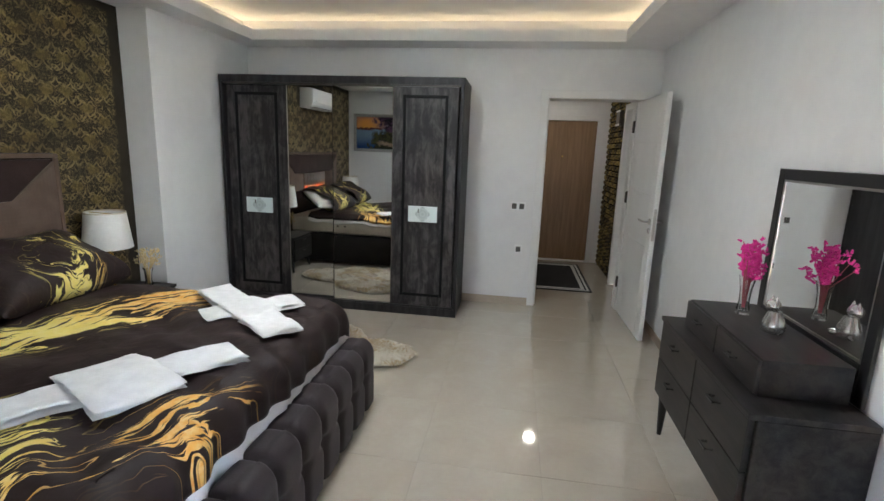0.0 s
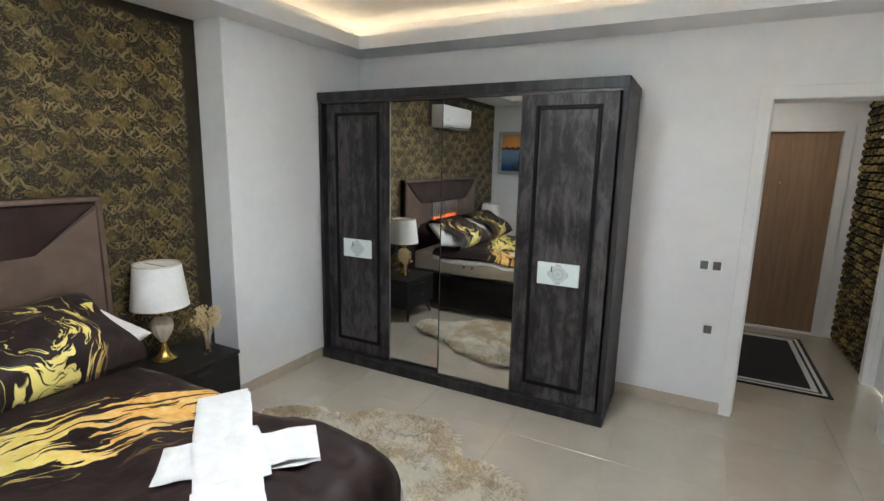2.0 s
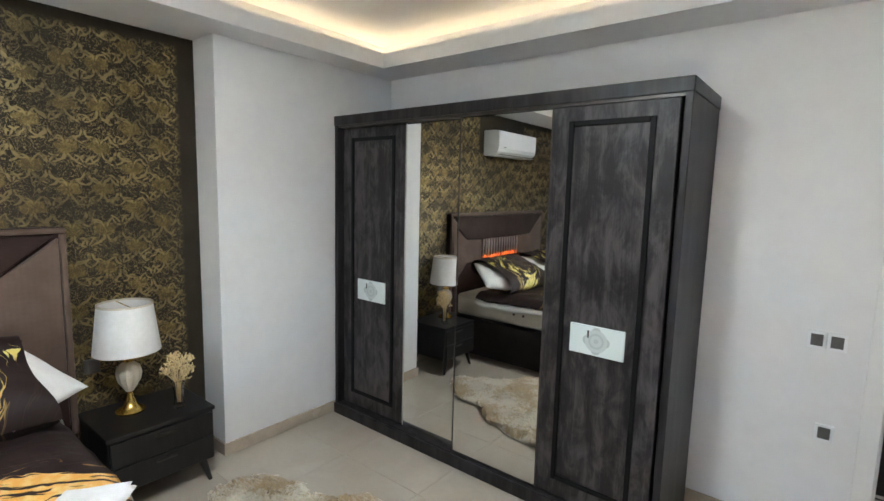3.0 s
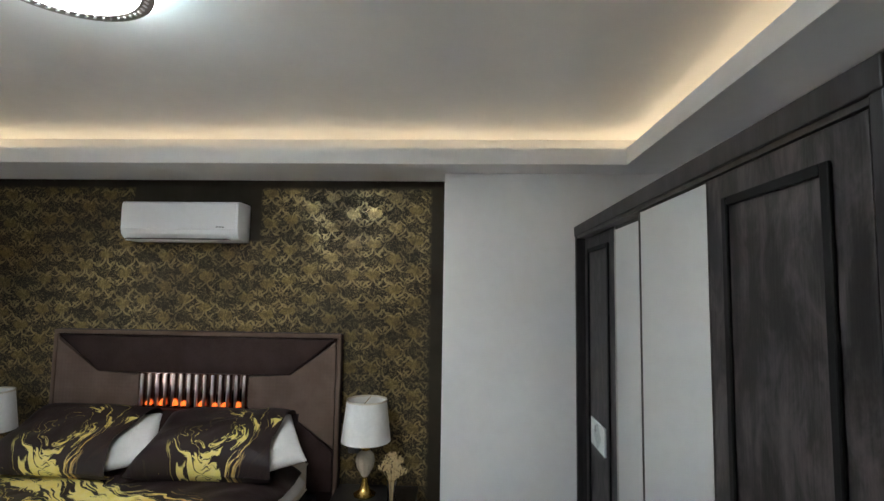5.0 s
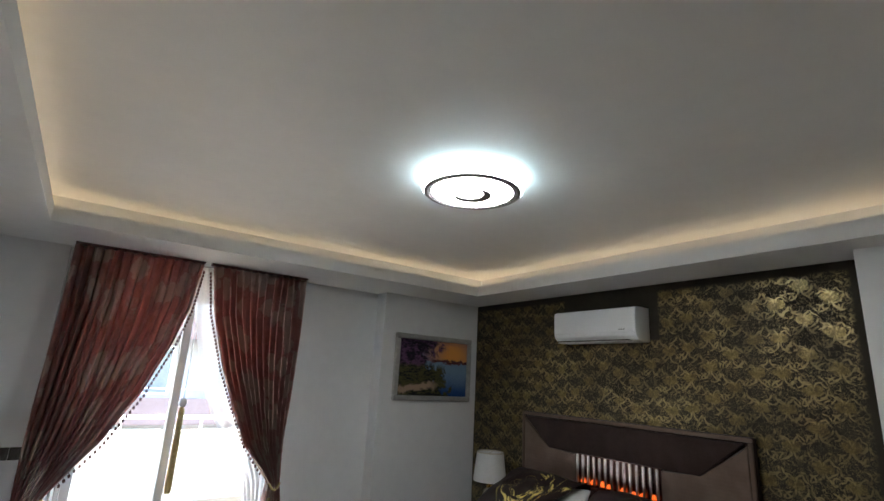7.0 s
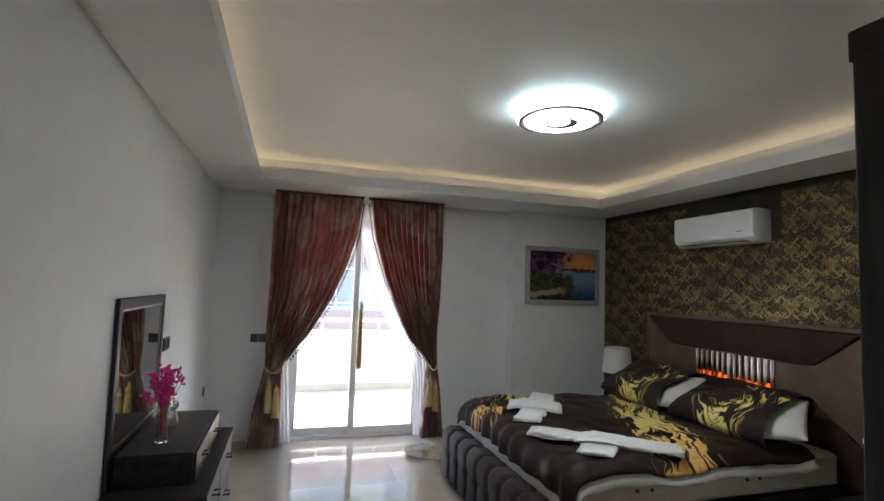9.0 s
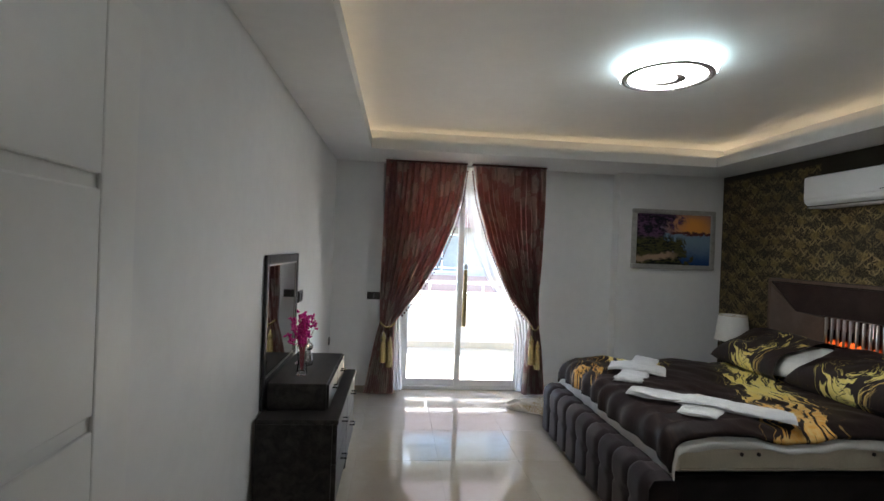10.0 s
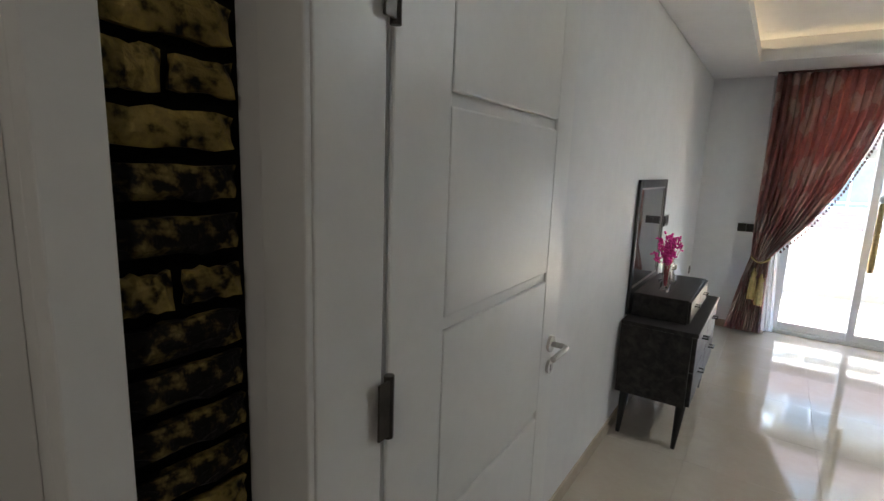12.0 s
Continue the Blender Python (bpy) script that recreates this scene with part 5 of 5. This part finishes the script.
def sheepskin(at, rx, ry, turn, seed, count, label):
    random.seed(seed)
    t = thing("sheepskin_rug", at, label, "rug", "sheepskins beside the bed", turn=turn)

    def edge(a):
        return 1 + 0.15 * math.cos(4 * a + 0.6) + 0.16 * noise.noise((math.cos(a) * 2, math.sin(a) * 2, seed)) + 0.06 * noise.noise((math.cos(a) * 6, math.sin(a) * 6, seed))
    bm = bmesh.new()
    lathe(bm, [(1.0, 0.0), (0.97, 0.012), (0.6, 0.018), (0.0, 0.02)], 60, wave=edge)
    for v in bm.verts:
        v.co.x *= rx
        v.co.y *= ry
    part("hide", bm, FUR, t, smooth=True)
    verts, faces = [], []
    for k in range(count):
        a, r = random.uniform(0, 6.283), math.sqrt(random.random()) * 1.01
        x, y = r * edge(a) * math.cos(a) * rx, r * edge(a) * math.sin(a) * ry
        lean = 3.2 * noise.noise((x * 7, y * 7, seed)) + random.uniform(-0.4, 0.4)
        d = Vector((math.cos(lean), math.sin(lean), 0))
        s = Vector((-d.y, d.x, 0)) * random.uniform(0.004, 0.010)
        ln = random.uniform(0.035, 0.075)
        b = Vector((x, y, 0.012))
        i = len(verts)
        h = random.uniform(0.014, 0.034)
        verts += [b - s, b + s, b + d * ln * 0.5 + Vector((0, 0, h)) + s * 0.7, b + d * ln * 0.5 + Vector((0, 0, h)) - s * 0.7, b + d * ln + Vector((0, 0, h * 0.55))]
        faces += [(i, i + 1, i + 2, i + 3), (i + 3, i + 2, i + 4)]
    me = bpy.data.meshes.new("fur")
    me.from_pydata(verts, [], faces)
    me.materials.append(FUR)
    ob = new("fur", me)
    ob.parent = t
    tagged(ob, "matted cream and tan fleece", kind="stuff")


sheepskin((-1.47, 3.60, 0.004), 0.78, 0.43, 3, 3.0, 19000, "cream and tan sheepskin rug on the floor beside the bed")
sheepskin((-1.35, 0.66, 0.004), 0.78, 0.40, -4, 9.0, 9000, "cream sheepskin rug on the floor behind the bed")

# ---------- balcony and distance ----------
setting("balcony_floor", boxes(((-4.5, -2.55, -0.20), (3.0, YS - 0.25, -0.012))), BALCONY_TILE, "pale beige tiled balcony floor", "floor")
# overhead slab is added out of view, to stop direct sun entering the room
setting("balcony_ceiling", boxes(((-4.5, -1.9, 2.75), (3.0, YS - 0.25, 2.95))), FACADE, "unseen white slab added over the balcony to block the sun", "ceiling")
pr = thing("balcony_parapet", (0, -2.47, -0.012), "white rendered balcony parapet with a rail", "parapet")
tagged(pr, kind="structure")
part("parapet_wall", boxes(((-4.5, -0.08, 0), (3.0, 0.06, 0.86))), FACADE, pr)
part("coping", box(bmesh.new(), (-4.5, -0.10, 0.86), (3.0, 0.08, 0.89), 0.005), FACADE, pr)
part("skirting", box(bmesh.new(), (-4.5, 0.06, 0.0), (3.0, 0.075, 0.10), 0.003), BALCONY_TILE, pr, "beige tile skirting")
part("rail", tube(bmesh.new(), [(-4.5, 0, 1.05), (3.0, 0, 1.05)], 0.022, 10), PVC, pr, "white handrail", True)
for k in range(9):
    part("post", tube(bmesh.new(), [(-4.2 + k * 0.87, 0, 0.89), (-4.2 + k * 0.87, 0, 1.05)], 0.014, 8), PVC, pr, smooth=True)
setting("ground", boxes(((-600, -900, -9.3), (600, 600, -9.0))), ASPHALT, "asphalt street level far below", "ground")
bl = thing("apartment_building", (-3.0, -17.0, -9.0), "white apartment building with brownish balcony bands", "building")
part("wall", boxes(((-13, -10, 0), (13, 0, 21))), FACADE_FAR, bl)
part("roof", boxes(((-13.4, -10.4, 21), (13.4, 0.4, 21.3))), BROWN_BAND, bl)
for fl in range(7):
    z0 = fl * 3.0
    part("balcony_slab", boxes(((-13, 0, z0 + 2.9), (13, 1.3, z0 + 3.02))), FACADE_FAR, bl)
    part("balcony_band", boxes(((-13, 1.2, z0 + 2.55), (13, 1.32, z0 + 3.45))), BROWN_BAND, bl, "brownish balcony front")
    part("hand_rail", boxes(((-13, 1.22, z0 + 3.75), (13, 1.27, z0 + 3.80))), PVC, bl)
    for k in range(8):
        x0 = -12 + k * 3.2
        wn_ = part("window", boxes(((x0, -0.02, z0 + 0.5), (x0 + 1.7, 0.05, z0 + 2.3))), PVC, bl)
        for j in (0, 1):
            part("pane", boxes(((x0 + 0.08 + j * 0.80, 0.05, z0 + 0.58), (x0 + 0.82 + j * 0.80, 0.07, z0 + 2.22))), FAR_GLASS, wn_)
        if k % 3 == 1:
            part("outdoor_unit", box(bmesh.new(), (x0 + 1.95, 0.0, z0 + 1.7), (x0 + 2.75, 0.35, z0 + 2.3), 0.03), PLASTIC, bl)

# ---------- floor tiles ----------
base_floor = setting("floor", boxes(((XW - 0.2, YS - 0.25, -0.05), (XE + 0.15, YN2, -0.003)), ((HALL_W, YN2, -0.05), (XE + 0.15, HALL_N + 0.1, -0.003))), JOINT, "polished beige porcelain tile floor", "floor")
TS, TX, TY = 0.61, 0.335, 1.205


def tile_mesh(w, d):
    bm = bmesh.new()
    box(bm, (0.0008, 0.0008, -0.008), (w - 0.0008, d - 0.0008, 0.0), 0.0005, 1)
    return mesh("tile", bm, TILE)


shared = {}
ix = -6
while TX + ix * TS < XE + 0.02:
    iy = -4
    while TY + iy * TS < HALL_N:
        a, b = TX + ix * TS, TY + iy * TS
        x0, x1 = max(a, XW), min(a + TS, XE + 0.02)
        y0, y1 = max(b, YS - 0.25), min(b + TS, HALL_N)
        if y0 > YN2 - 0.1:
            x0 = max(x0, HALL_W)
        if x1 - x0 > 0.02 and y1 - y0 > 0.02:
            key = (round(x1 - x0, 3), round(y1 - y0, 3))
            if key not in shared:
                shared[key] = tile_mesh(*key)
            t = new("tile", shared[key])
            t.parent, t.location = base_floor, (x0, y0, 0.0)
        iy += 1
    ix += 1

# ---------- brick facing of the hall ----------
wall = bpy.data.objects["hall_wall_east"]
random.seed(31)
kinds = []
for ln in (0.075, 0.10, 0.13, 0.17, 0.21, 0.235):
    for v in range(3):
        bm = bmesh.new()
        vs = []
        nx, nz = 6, 3
        for j in range(nz + 1):
            for i in range(nx + 1):
                rim = i in (0, nx) or j in (0, nz)
                vs.append(bm.verts.new((-(0.010 if rim else 0.020) - random.uniform(0, 0.009), ln * i / nx + (random.uniform(-0.003, 0.003) if rim else 0), 0.048 * (j / nz - 0.5) + random.uniform(-0.0035, 0.0035))))
        for j in range(nz):
            for i in range(nx):
                q = j * (nx + 1) + i
                bm.faces.new((vs[q], vs[q + 1], vs[q + nx + 2], vs[q + nx + 1]))
        loop = [j for j in range(nx + 1)] + [(nx + 1) * k + nx for k in range(1, nz + 1)] + [nz * (nx + 1) + i for i in range(nx - 1, -1, -1)] + [(nx + 1) * k for k in range(nz - 1, 0, -1)]
        back = [bm.verts.new((0.0, vs[k].co.y, vs[k].co.z)) for k in loop]
        for k in range(len(loop)):
            bm.faces.new((vs[loop[k]], back[k], back[(k + 1) % len(loop)], vs[loop[(k + 1) % len(loop)]]))
        kinds.append((ln, mesh("brick", bm, BRICK)))
for ya, yb in ((YN2 + 0.016, D3A - 0.055), (D3B + 0.055, HALL_N - 0.005)):
    z = 0.045
    row = 0
    while z < 2.38:
        y = ya + random.uniform(0.0, 0.006)
        end = yb - random.uniform(0.0, 0.006)
        first = True
        while y < end - 0.05:
            want = random.uniform(0.15, 0.23)
            if first and row % 2:
                want = random.uniform(0.07, 0.11)
            if end - y - want < 0.075:
                want = end - y
            ln, me = min(kinds, key=lambda k: abs(k[0] - want) + random.random() * 0.02)
            b = new("brick", me)
            b.parent, b.location, b.scale = wall, (HALL_E + 0.012, y, z), (1, want / ln, random.uniform(0.9, 1.08))
            y += want + random.uniform(0.014, 0.022)
            first = False
        z += 0.070
        row += 1
